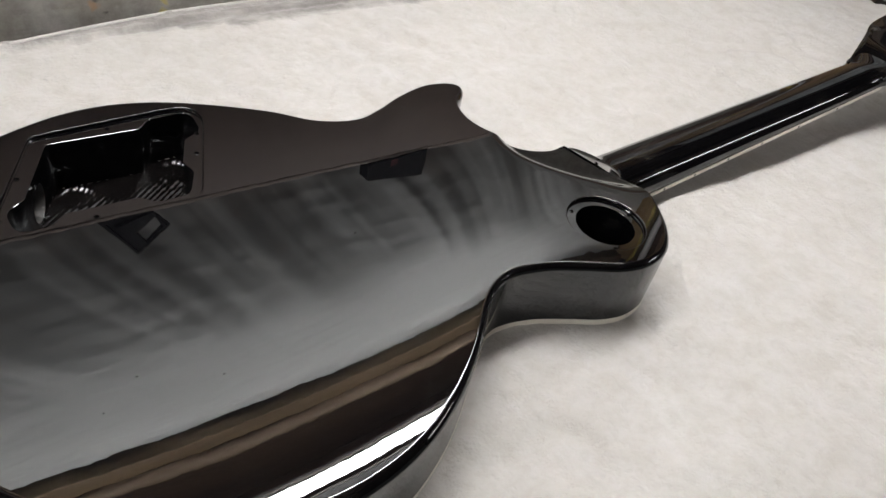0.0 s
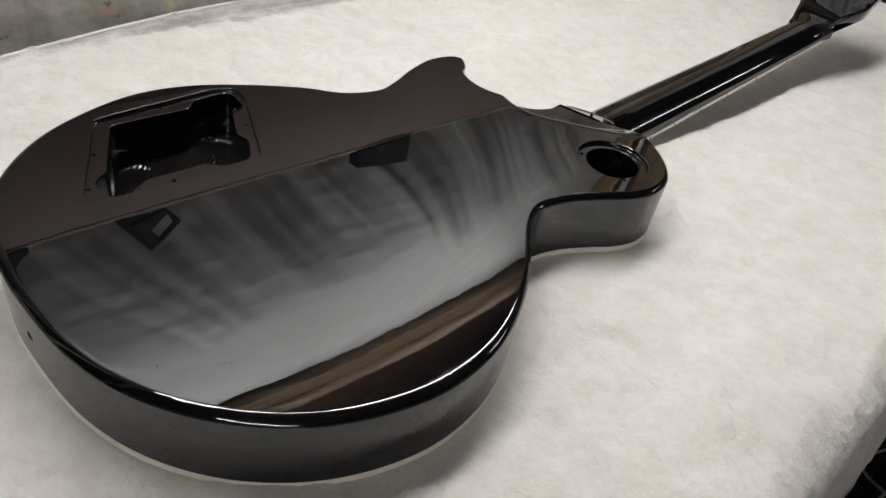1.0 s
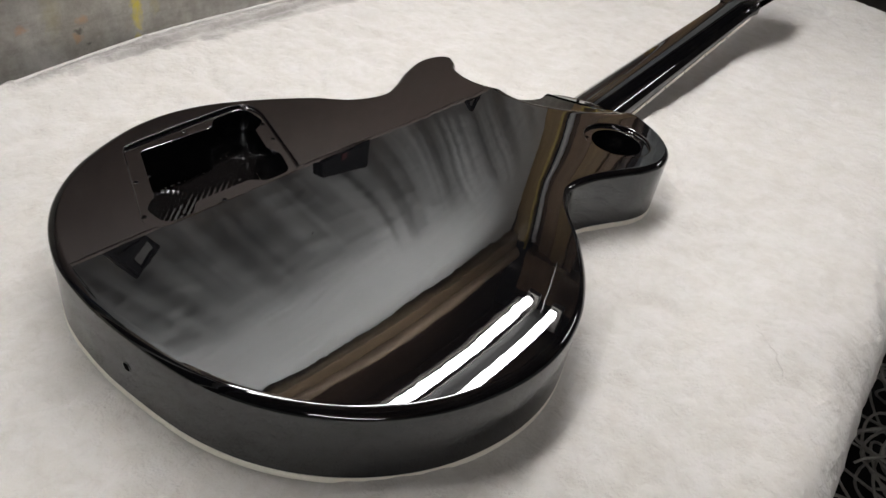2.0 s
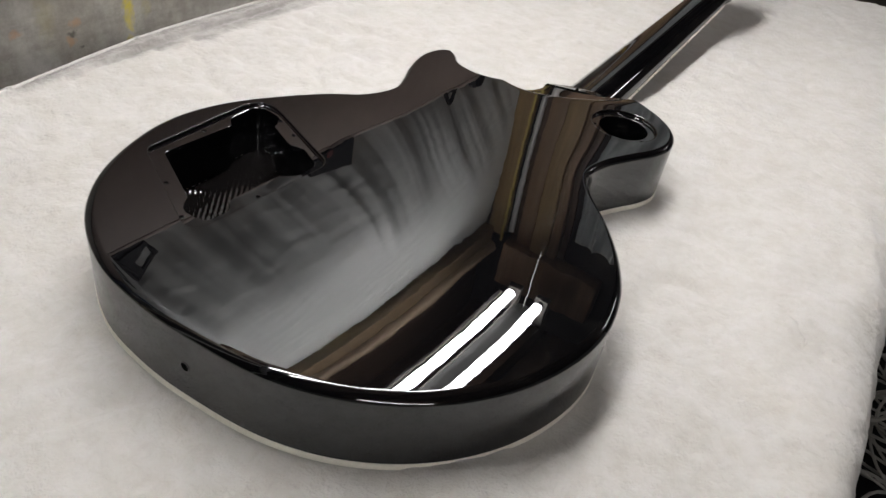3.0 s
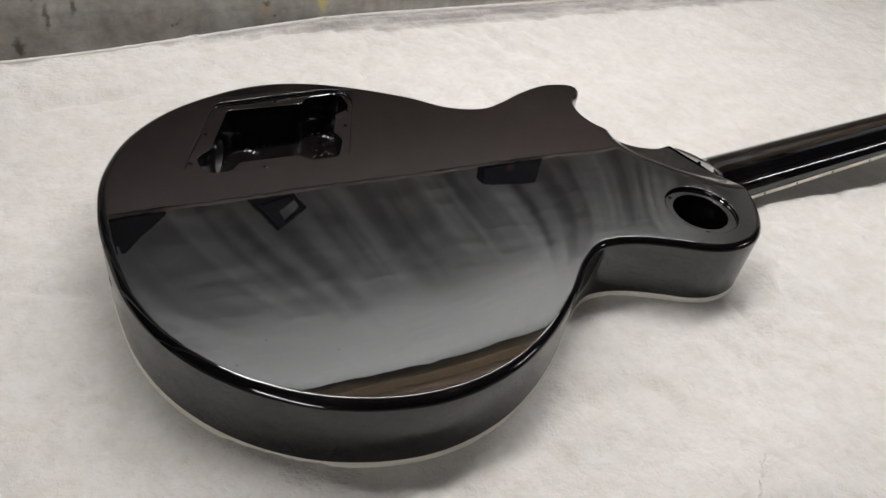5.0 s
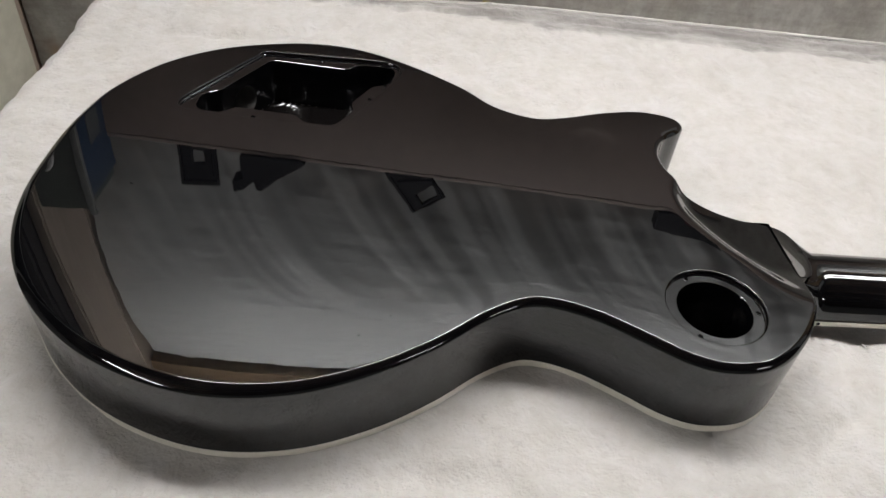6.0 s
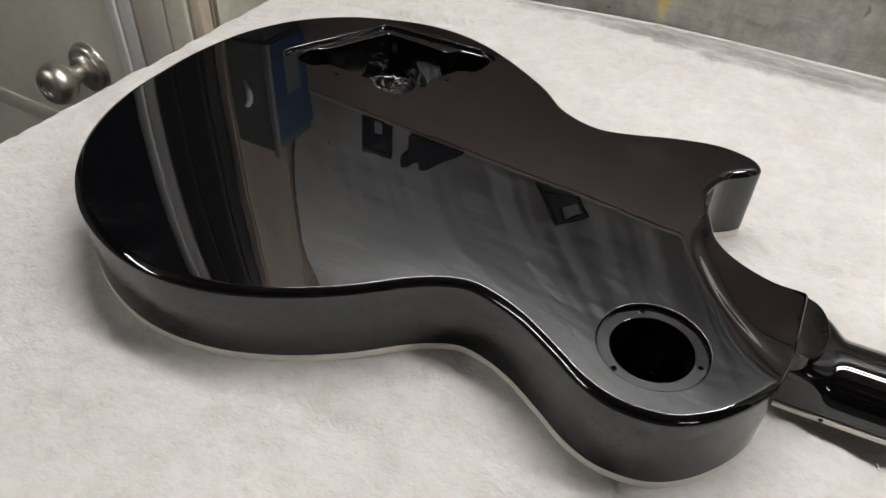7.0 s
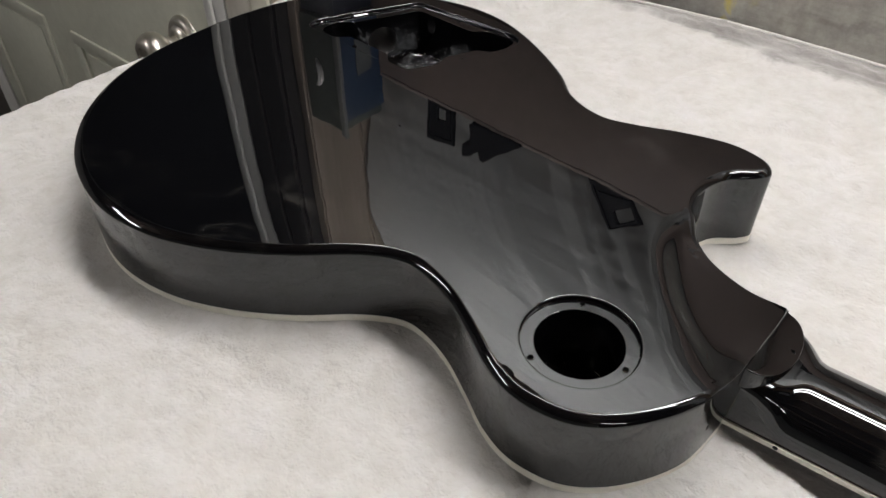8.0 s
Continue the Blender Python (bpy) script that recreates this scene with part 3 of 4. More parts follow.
tube(bm, [(-0.2625, -0.201 + 0.012 * math.sin(q), 1.262 + 0.020 * math.cos(q)) for q in (0.2 + 2.4 * k / 12 for k in range(13))], [0.0012 + 0.003 * math.sin(math.pi * k / 12) for k in range(13)], 8)
part("pull", bm, TRIMPAINT, panel_box, "small pale curved pull")

# ---- board wall at the end of the bench ----
for x0, x1, dy, mat in ((-0.384, -0.342, 0.0, GOLD), (-0.330, -0.304, 0.022, DARKWOOD), (-0.303, -0.262, 0.004, BROWN), (-0.260, -0.214, -0.004, GOLD), (-0.212, -0.186, 0.002, BROWN), (-0.184, -0.166, 0.018, DARKWOOD)):
    b = box_part("wall_board", (x0, x1, NORTH + dy, NORTH + 0.03, 0.0, 1.87), mat, bevel=0.003)
    tagged(b, "upright rough brown wooden board at the bench end", "board", "upright boards at the bench end", kind="structure")
bm = bmesh.new()
tube(bm, [(-0.3385 + 0.0025 * noise.noise((0.3, 0.1, z * 6)), NORTH - 0.006, z) for z in (0.9 + 0.02 * k for k in range(50))], 0.0035, 8)
cord_yellow = part("yellow_cable", bm, YELLOWCABLE)
tagged(cord_yellow, "dull yellow cable running up the end wall", "cable")
bm = bmesh.new()
tube(bm, [(-0.3180 + 0.0015 * noise.noise((2.3, 0.1, z * 5)), NORTH - 0.004, z) for z in (0.9 + 0.02 * k for k in range(48))], 0.0062, 12)
conduit = part("conduit", bm, GREYPIPE)
tagged(conduit, "pale grey conduit running up the end wall", "conduit")
bm = bmesh.new()
drape = [[bm.verts.new((-0.147 + 0.125 * u + 0.006 * noise.noise((u * 5, z * 3, 0.7)), NORTH + 0.004 + 0.022 * noise.noise((u * 4.0 + z * 1.6, 3.1, z * 2.2)) + 0.006 * noise.noise((u * 9.0 - z * 2.0, 1.1, z * 5.0)), z)) for u in (k / 60 for k in range(61))]
         for z in (1.0 + 0.78 * k / 60 for k in range(61))]
for a, b in zip(drape, drape[1:]):
    for k in range(60):
        bm.faces.new((a[k], a[k + 1], b[k + 1], b[k]))
bmesh.ops.solidify(bm, geom=list(bm.faces), thickness=0.0008)
drape = part("plastic_drape", bm, DRAPE, sharp=80)
tagged(drape, "crumpled grey translucent plastic hung beside wooden boards", "sheeting")
backing = box_part("wall_board_backing", (-0.60, 0.02, NORTH + 0.034, NORTH + 0.06, 0.0, ROOF), DARKBOARDS, bevel=0.0)
tagged(backing, "dark brown boarding behind the upright boards", "board", kind="structure")
lintel = box_part("trim_lintel", (WEST + 0.036, -0.04, NORTH - 0.02, NORTH + 0.03, 1.872, 2.0), BROWN, bevel=0.004)
tagged(lintel, "brown wooden beam above upright boards", "beam", kind="structure")

# ---- fluorescent lamp over the bench ----
def fluorescent_lamp(x, y0, y1, z, label, glow):
    """Two bare tubes along y under a metal channel, hung from the ceiling."""
    lamp = thing("fluorescent_lamp", x, (y0 + y1) / 2, z + 0.10, label, "lamp", "fluorescent lamps")
    bm = bmesh.new()
    prof = [(-0.022, 0.030), (0.022, 0.030), (0.026, 0.036), (0.026, 0.076), (0.020, 0.082), (-0.020, 0.082), (-0.026, 0.076), (-0.026, 0.036)]
    ends = [[bm.verts.new((x + a, y, z + b)) for a, b in prof] for y in (y0 - 0.02, y1 + 0.02)]
    for k in range(len(prof)):
        j = (k + 1) % len(prof)
        bm.faces.new((ends[0][k], ends[0][j], ends[1][j], ends[1][k]))
    bm.faces.new(ends[0])
    bm.faces.new(ends[1][::-1])
    housing = part("housing", bm, BLACKMETAL, lamp, "dark metal lamp channel", sharp=30)
    for a, b in ((-0.070, -0.061), (-0.0185, -0.0155)):
        box_part("reflector_edge", (x + a, x + b, y0 - 0.01, y1 + 0.006, z + 0.010, z + 0.014), GREYMETAL, housing, "dull grey reflector edge", bevel=0.001)
    for dx in (-0.0375, 0.0375):
        bm = bmesh.new()
        revolve(bm, (x + dx, y0, z), (0, 1, 0), [(0, 0.008), (0.002, 0.0110), (0.004, TUBE_RADIUS), (y1 - y0 - 0.004, TUBE_RADIUS), (y1 - y0 - 0.002, 0.0110), (y1 - y0, 0.008)], 24)
        t = part("tube", bm, glow, lamp, "glowing white fluorescent tube")
        for y in (y0 - 0.0065, y1 + 0.0005):
            bm = bmesh.new()
            revolve(bm, (x + dx, y, z), (0, 1, 0), [(0, 0.0100), (0.006, 0.0100)], 20)
            part("ferrule", bm, BLACKMETAL, t, "dark tube end")
        for y in (y0 - 0.026, y1 + 0.007):
            bm = bmesh.new()
            box(bm, x + dx - 0.014, x + dx + 0.020, y, y + 0.018, z - 0.016, z + 0.060, bevel=0.003)
            part("socket", bm, GREYMETAL, lamp, "grey tube socket")
    for y in (y0 + 0.2, y1 - 0.2):
        bm = bmesh.new()
        tube(bm, [(x, y, z + 0.074), (x, y, ROOF + 0.13)], 0.0025, 6)
        part("hanger", bm, NICKEL, lamp)
    return lamp


LX, LY1, LZ = -0.1625, 1.05, 1.835
lamp = fluorescent_lamp(LX, -0.17, LY1, LZ, "two-tube fluorescent workshop lamp hung under the joists", TUBE)
bm = bmesh.new()
tube(bm, [(LX, LY1 + 0.012, LZ + 0.035), (LX - 0.001, LY1 + 0.013, LZ - 0.06), (LX + 0.001, LY1 + 0.012, LZ - 0.135)], 0.0012, 6)
cord = part("pull_cord", bm, TRIMPAINT, lamp, "pale thin pull cord")
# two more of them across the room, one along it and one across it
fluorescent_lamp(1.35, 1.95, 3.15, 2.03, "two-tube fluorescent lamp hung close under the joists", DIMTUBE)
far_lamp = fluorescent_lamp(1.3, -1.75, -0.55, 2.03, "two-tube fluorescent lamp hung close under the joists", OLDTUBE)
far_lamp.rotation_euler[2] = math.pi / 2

# ---- things on the ledge ----


def ring_frame(x, y, shape, hole, label, lean=0.0, name="mounting_ring", category="mounting ring", turn=0.0):
    """A flat black frame with an opening, standing on the ledge."""
    t = thing(name, x, y, ledge_z(y), label, category, "small black parts on the ledge")
    loops = [([(h[0] + (o[0] - h[0]) * k, h[1] + (o[1] - h[1]) * k) for o, h in zip(shape, hole)], dx) for k, dx in ((0.0, 0.0), (1.0, 0.0), (1.0, 0.003), (0.96, 0.004), (0.80, 0.004), (0.77, 0.0025), (0.60, 0.0025), (0.56, 0.004), (0.08, 0.004), (0.0, 0.003))]
    bm = bmesh.new()
    rings = [[bm.verts.new((x + dx + lean * c + turn * a, y + a, ledge_z(y) + 0.0005 + c)) for a, c in loop] for loop, dx in loops]
    n = len(shape)
    for p in range(len(rings)):
        q = (p + 1) % len(rings)
        for k in range(n):
            bm.faces.new((rings[p][k], rings[p][(k + 1) % n], rings[q][(k + 1) % n], rings[q][k]))
    part("frame", bm, BLACKPLASTIC, t, sharp=30)
    return t


def black_block(x, y, outline, depth, label, mat):
    """A small moulded block with the given outline across the ledge."""
    t = thing("small_box", x, y, ledge_z(y), label, "box", "small black parts on the ledge")
    bm = bmesh.new()
    shape = rounded([(a * 1000, c * 1000) for a, c in outline], 1.6, 6.0)
    rings = [[(x + dx, y + a * MM, ledge_z(y) + 0.0005 + c * MM) for a, c in inset(shape, [k] * len(shape))] for k, dx in ((1.0, 0.0), (0.0, 0.001), (0.0, depth - 0.001), (1.0, depth))]
    made = strip(bm, rings)
    bm.faces.new(made[0])
    bm.faces.new(made[-1][::-1])
    part("body", bm, mat, t, sharp=30)
    return t

# ---- guitar ----
BACK = 1.0507  # flat back of the body
RIM = 0.9982   # lower edge of the cream binding
MM = 0.001

# control points of the body's template in millimetres: x across, y from the tail towards the neck,
# from the treble side of the heel round the cutaway, the tail and the bass side back to the heel
TEMPLATE = ((-15, 443.8), (-14, 420), (-19, 400), (-35, 383), (-56, 377), (-76, 382), (-88, 394.5), (-97, 399.5), (-106, 392), (-110, 370), (-103.5, 342), (-93, 316),
            (-88, 294), (-97, 268), (-118, 244), (-141.5, 206.5), (-157, 172), (-162.5, 138), (-157, 103.5), (-139.5, 62.5), (-111, 30), (-73.5, 9), (-36, 1), (0, -0.3),
            (45, 3.7), (83.5, 16.8), (117, 40), (143, 71.5), (158.5, 107), (164, 142), (159, 178), (145, 211))
TEMPLATE_BASS = ((125, 241), (103, 266), (91.5, 285), (90, 300), (95.5, 321), (106.5, 343), (117.3, 363), (121.8, 383), (117, 406), (100.4, 425.6), (74.3, 440.5), (45, 444.5))


def spline(points, step=3.0, closed=False):
    """A centripetal curve through control points, sampled at even steps."""
    p = [Vector((*q, 0)) for q in points]
    n = len(p)
    out = []
    for k in range(n if closed else n - 1):
        a, b, c, d = (p[(k + s) % n] if closed else p[min(max(k + s, 0), n - 1)] for s in (-1, 0, 1, 2))
        m1, m2 = (c - a) / 2, (d - b) / 2
        count = max(2, int((c - b).length / step))
        for s in range(count):
            t = s / count
            out.append((2 * t**3 - 3 * t**2 + 1) * b + (t**3 - 2 * t**2 + t) * m1 + (-2 * t**3 + 3 * t**2) * c + (t**3 - t**2) * m2)
    if not closed:
        out.append(p[-1])
    return [(v.x, v.y) for v in out]


def inside(poly, x, y):
    hit, n = False, len(poly)
    for k in range(n):
        (ax, ay), (bx, by) = poly[k], poly[k - 1]
        if (ay > y) != (by > y) and x < (bx - ax) * (y - ay) / (by - ay) + ax:
            hit = not hit
    return hit


def normals_in(poly):
    """Inward unit normals of a counter-clockwise or clockwise outline."""
    n = len(poly)
    area = sum(poly[k - 1][0] * poly[k][1] - poly[k][0] * poly[k - 1][1] for k in range(n))
    sign = 1 if area > 0 else -1
    out = []
    for k in range(n):
        d = Vector((poly[(k + 1) % n][0] - poly[k - 1][0], poly[(k + 1) % n][1] - poly[k - 1][1])).normalized()
        out.append((-d.y * sign, d.x * sign))
    return out


def inset(poly, amounts):
    nn = normals_in(poly)
    return [(x + a * u, y + a * v) for (x, y), (u, v), a in zip(poly, nn, amounts)]


OUTLINE = spline(TEMPLATE + TEMPLATE_BASS, 3.0)
for k in range(1, 16):
    OUTLINE.append((45 - 60 * k / 16, 444.4))

CREASE = spline(((-62, 392), (-42, 381), (-20, 376), (2, 379.5), (28, 395.5), (46, 412), (61, 430), (70, 450)), 1.5)


def past_crease(x, y):
    """Signed distance in mm beyond the line where the back begins to fall towards the heel."""
    best, sign = 1e9, 1
    for (ax, ay), (bx, by) in zip(CREASE, CREASE[1:]):
        dx, dy = bx - ax, by - ay
        t = min(1, max(0, ((x - ax) * dx + (y - ay) * dy) / (dx * dx + dy * dy)))
        qx, qy = x - ax - t * dx, y - ay - t * dy
        d = qx * qx + qy * qy
        if d < best:
            best, sign = d, (1 if dx * qy - dy * qx > 0 else -1)
    return sign * math.sqrt(best)


# how steeply the heel's cove falls at distances past the crease: mm, slope
COVE = ((1.5, 0.0), (5.0, 0.95), (7.5, 0.88), (14.5, 0.24), (24.0, 0.20), (120.0, 0.20))


def cove(s):
    """Depth in mm of the cove at a distance past the crease."""
    depth = 0.0
    for (a, p), (b, q) in zip(COVE, COVE[1:]):
        if s <= a:
            break
        u = min(s, b) - a
        depth += u * (p + (q - p) * u / (b - a) / 2)
    return depth


def back_drop(x, y):
    """How far in mm the back lies below its flat part at (x, y)."""
    if y < 350 or x > 110:
        return 0.0
    fade = smoothstep(-54, -24, x)
    s = past_crease(x, y)
    if s <= -6:
        return 0.0
    gentle = 5.2 * smoothstep(-6, 15, s) + 0.2 * max(0.0, s - 13) * smoothstep(13, 36, s)
    return fade * (gentle + (cove(s) - gentle) * smoothstep(64, 34, x))


EDGE_POINTS = np.array(OUTLINE)


def dome(x, y):
    """The sanded back falls off very slightly towards its outline, in mm."""
    near = math.sqrt(float(((EDGE_POINTS - (x, y)) ** 2).sum(axis=1).min()))
    reach = 62.0
    fall = 0.40 * max(0.0, 1.0 - near / reach) ** 2 + 0.14 * max(0.0, 1.0 - near / 26.0) ** 2
    return fall * smoothstep(400, 330, y)


def edge_radius(x, y):
    r = 4.1
    r -= 3.55 * smoothstep(425, 444, y) * smoothstep(85, 50, x)
    r -= 2.0 * smoothstep(385, 410, y) * (1 if -40 < x < 30 else 0)
    return r


def cdt_fill(bm, loops, interior, height, keep):
    """Triangulate between closed loops with extra interior points and lift the result by height(x, y)."""
    verts, edges = [], []
    for loop in loops:
        first = len(verts)
        verts += [Vector(p) for p in loop]
        edges += [(first + k, first + (k + 1) % len(loop)) for k in range(len(loop))]
    verts += [Vector(p) for p in interior]
    co, _, faces, *_ = mathutils.geometry.delaunay_2d_cdt(verts, edges, [], 0, 1e-5)
    made = {}
    for f in faces:
        cx, cy = sum(co[k].x for k in f) / len(f), sum(co[k].y for k in f) / len(f)
        if not keep(cx, cy):
            continue
        for k in f:
            if k not in made:
                made[k] = bm.verts.new((co[k].x * MM, co[k].y * MM, height(co[k].x, co[k].y)))
        if len({made[k] for k in f}) == len(f):
            bm.faces.new([made[k] for k in f])


def strip(bm, rings, closed=True):
    vs = [[bm.verts.new(p) for p in ring] for ring in rings]
    for a, b in zip(vs, vs[1:]):
        n = len(a)
        for k in range(n if closed else n - 1):
            bm.faces.new((a[k], a[(k + 1) % n], b[(k + 1) % n], b[k]))
    return vs


def lifted(poly, z):
    return [(x * MM, y * MM, z(x, y) if callable(z) else z) for x, y in poly]


def rounded(poly, radius, step=2.5):
    """A polygon with its corners rounded to the given radius or radii, in mm."""
    out, n = [], len(poly)
    for k in range(n):
        a, b, c = Vector(poly[k - 1]), Vector(poly[k]), Vector(poly[(k + 1) % n])
        r = radius[k] if isinstance(radius, (list, tuple)) else radius
        u, v = (a - b).normalized(), (c - b).normalized()
        half = u.angle(v) / 2
        t = min(r / math.tan(half), 0.49 * (a - b).length, 0.49 * (c - b).length)
        p, q = b + u * t, b + v * t
        count = max(3, int((p - q).length / 1.2))
        for s in range(count + 1):
            w = s / count
            out.append(tuple((1 - w) ** 2 * p + 2 * w * (1 - w) * b + w * w * q))
    full = []
    for k in range(len(out)):
        a, b = Vector(out[k]), Vector(out[(k + 1) % len(out)])
        count = max(1, int((b - a).length / step))
        full += [tuple(a + (b - a) * s / count) for s in range(count)]
    return full


def circle(cx, cy, r, n=72):
    return [(cx + r * math.cos(2 * math.pi * k / n), cy + r * math.sin(2 * math.pi * k / n)) for k in range(n)]


RECESS = rounded(((-138.5, 96), (-141.5, 206), (-47.5, 165.5), (-53, 52)), (9, 19, 13, 12))
POCKET = rounded(((-130.5, 103), (-127.5, 158), (-136, 166), (-137, 194), (-113, 192), (-107, 179), (-84, 168.5), (-73, 171), (-53.5, 161), (-54, 142), (-62, 134),
                  (-64, 94), (-56, 86), (-57, 68), (-76, 68), (-83, 79)), (5, 6, 8, 9, 9, 6, 6, 9, 9, 8, 6, 6, 8, 9, 9, 6), 2.0)
SWITCH = (80.0, 384.6)
RING_OUT, RING_IN = circle(*SWITCH, 26.3), circle(*SWITCH, 19.8)

guitar = thing("electric_guitar", 0.0, 0.25, RIM, "unfinished black gloss single-cutaway electric guitar lying face down on white fleece", "guitar")

ARC = 18
bm = bmesh.new()
radii = [edge_radius(x, y) for x, y in OUTLINE]
top = lambda x, y: BACK - MM * (back_drop(x, y) + dome(x, y))
# the edge rolls over wider than it is deep, most of all round the tail
wides = [r * (1.0 + 0.4 * smoothstep(230, 120, y)) for r, (x, y) in zip(radii, OUTLINE)]
INNER = inset(OUTLINE, wides)
rings = [lifted(OUTLINE, RIM + 0.0052), lifted(OUTLINE, RIM + 0.02)]
base_z = [top(x, y) for x, y in INNER]
for k in range(ARC + 1):
    q = math.pi / 2 * k / ARC
    cq, sq = math.cos(q) ** 1.35 if k < ARC else 0.0, math.sin(q) ** 1.35  # flatter than round in the middle of the roll
    loop = inset(OUTLINE, [w * (1 - cq) for w in wides])
    rings.append([(x * MM, y * MM, z - MM * r * (1 - sq)) for (x, y), z, r in zip(loop, base_z, radii)])
strip(bm, rings)
flat1 = inset(OUTLINE, [w + 0.7 for w in wides])
random.seed(3)
interior = []
gx = -160.0
while gx < 165:
    gy = 5.0
    while gy < 446:
        fine = gy > 350 and -70 < gx < 100
        if fine or (int(gx / 2) % 4 == 0 and int(gy / 2) % 4 == 0):
            interior.append((gx + 0.4, gy + 0.3))
        gy += 2.0
    gx += 2.0
LIP = 0.9
holes_out = [inset(RECESS, [-LIP] * len(RECESS)), circle(*SWITCH, 26.3 + LIP)]
holes_far = [inset(RECESS, [-LIP - 0.6] * len(RECESS)), circle(*SWITCH, 26.3 + LIP + 0.6)]
guard = [inset(RECESS, [-LIP - 1.6] * len(RECESS)), circle(*SWITCH, 26.3 + LIP + 1.6)]
inner_guard = inset(OUTLINE, [w + 1.8 for w in wides])
interior = [p for p in interior if inside(inner_guard, *p) and not any(inside(g, *p) for g in guard)]
cdt_fill(bm, [INNER, flat1] + holes_out + holes_far, interior, top, lambda x, y: inside(INNER, x, y) and not any(inside(h, x, y) for h in holes_out))
bmesh.ops.remove_doubles(bm, verts=bm.verts, dist=2e-6)
# the jack's bore comes out through the side of the tail
for k in range(9):
    side = [f for f in bm.faces if f.calc_center_median().y < 0.07 and f.calc_center_median().x < -0.09 and abs(f.normal.z) < 0.2]
    bmesh.ops.bisect_plane(bm, geom=side + list({e for f in side for e in f.edges}) + list({v for f in side for v in f.verts}), plane_co=(0, 0, BACK - 0.0225 + 0.0027 * (k - 4)), plane_no=(0, 0, 1))
way_out = Vector((-0.024, -0.0475, 0)).normalized()
axis_at = Vector((-0.1036, 0.0894, BACK - 0.0225))
bmesh.ops.delete(bm, geom=[f for f in bm.faces if 0.02 < (f.calc_center_median() - axis_at).dot(way_out) < 0.07 and abs(f.normal.z) < 0.3
                           and (f.calc_center_median() - axis_at - way_out * (f.calc_center_median() - axis_at).dot(way_out)).length < 0.0118], context="FACES")
calm_edge = inset(OUTLINE, [w + 1.2 for w in wides])
calm = [v for v in bm.verts if v.co.y > 0.345 and v.co.z > RIM + 0.02 and math.hypot(v.co.x - 0.080, v.co.y - 0.3846) > 0.029 and inside(calm_edge, v.co.x * 1000, v.co.y * 1000)]
for k in range(3):
    bmesh.ops.smooth_vert(bm, verts=calm, factor=0.5, use_axis_z=True)
body = part("body", bm, BLACK, guitar, "black gloss lacquered body with a flat back and a scooped heel", sharp=60)

# lower face and binding
bm = bmesh.new()
strip(bm, [lifted(OUTLINE, RIM + 0.005), lifted(inset(OUTLINE, [-0.25] * len(OUTLINE)), RIM + 0.0046), lifted(inset(OUTLINE, [-0.25] * len(OUTLINE)), RIM + 0.0006),
           lifted(inset(OUTLINE, [0.6] * len(OUTLINE)), RIM)])
cdt_fill(bm, [inset(OUTLINE, [0.6] * len(OUTLINE))], [], lambda x, y: RIM, lambda x, y: inside(OUTLINE, x, y))
bmesh.ops.remove_doubles(bm, verts=bm.verts, dist=2e-6)
part("binding", bm, CREAM, body, "cream plastic edge binding", sharp=50)

LEDGE_Z = BACK - 0.0026


JACK_A, JACK_B = Vector((-0.083, 0.079, 0)), Vector((-0.1305, 0.103, 0))
JACK_ALONG = (JACK_B - JACK_A).normalized()
JACK_OUT = Vector((JACK_A.y - JACK_B.y, JACK_B.x - JACK_A.x, 0)).normalized()
JACK_U, JACK_Z, JACK_R = 0.0217, BACK - 0.0225, 0.0118


def jack_opening(bm):
    """Replace the straight tail wall of the control cavity by one with a round opening for the jack."""
    on_wall = [f for f in bm.faces if all(abs((v.co - JACK_A).dot(JACK_OUT)) < 4e-5 and v.co.z < LEDGE_Z - 0.0003 and -0.001 < (v.co - JACK_A).dot(JACK_ALONG) < 0.055 for v in f.verts)]
    low = min(v.co.z for f in on_wall for v in f.verts)
    high = max(v.co.z for f in on_wall for v in f.verts)
    us = sorted({round((v.co - JACK_A).dot(JACK_ALONG), 6) for f in on_wall for v in f.verts})
    bmesh.ops.delete(bm, geom=on_wall, context="FACES")
    border = [(u, high) for u in us] + [(u, low) for u in reversed(us)]
    hole = [(JACK_U + JACK_R * math.cos(2 * math.pi * k / 40), JACK_Z + JACK_R * math.sin(2 * math.pi * k / 40)) for k in range(40)]
    flat = [Vector(p) for p in border + hole]
    edges = [(k, (k + 1) % len(border)) for k in range(len(border))] + [(len(border) + k, len(border) + (k + 1) % 40) for k in range(40)]
    co, _, faces, *_ = mathutils.geometry.delaunay_2d_cdt(flat, edges, [], 0, 1e-7)
    made = [bm.verts.new(JACK_A + JACK_ALONG * p.x + Vector((0, 0, p.y))) for p in co]
    for f in faces:
        c = sum((co[k] for k in f), Vector((0, 0))) / len(f)
        if math.hypot(c.x - JACK_U, c.y - JACK_Z) > JACK_R * 0.985:
            bm.faces.new([made[k] for k in f])


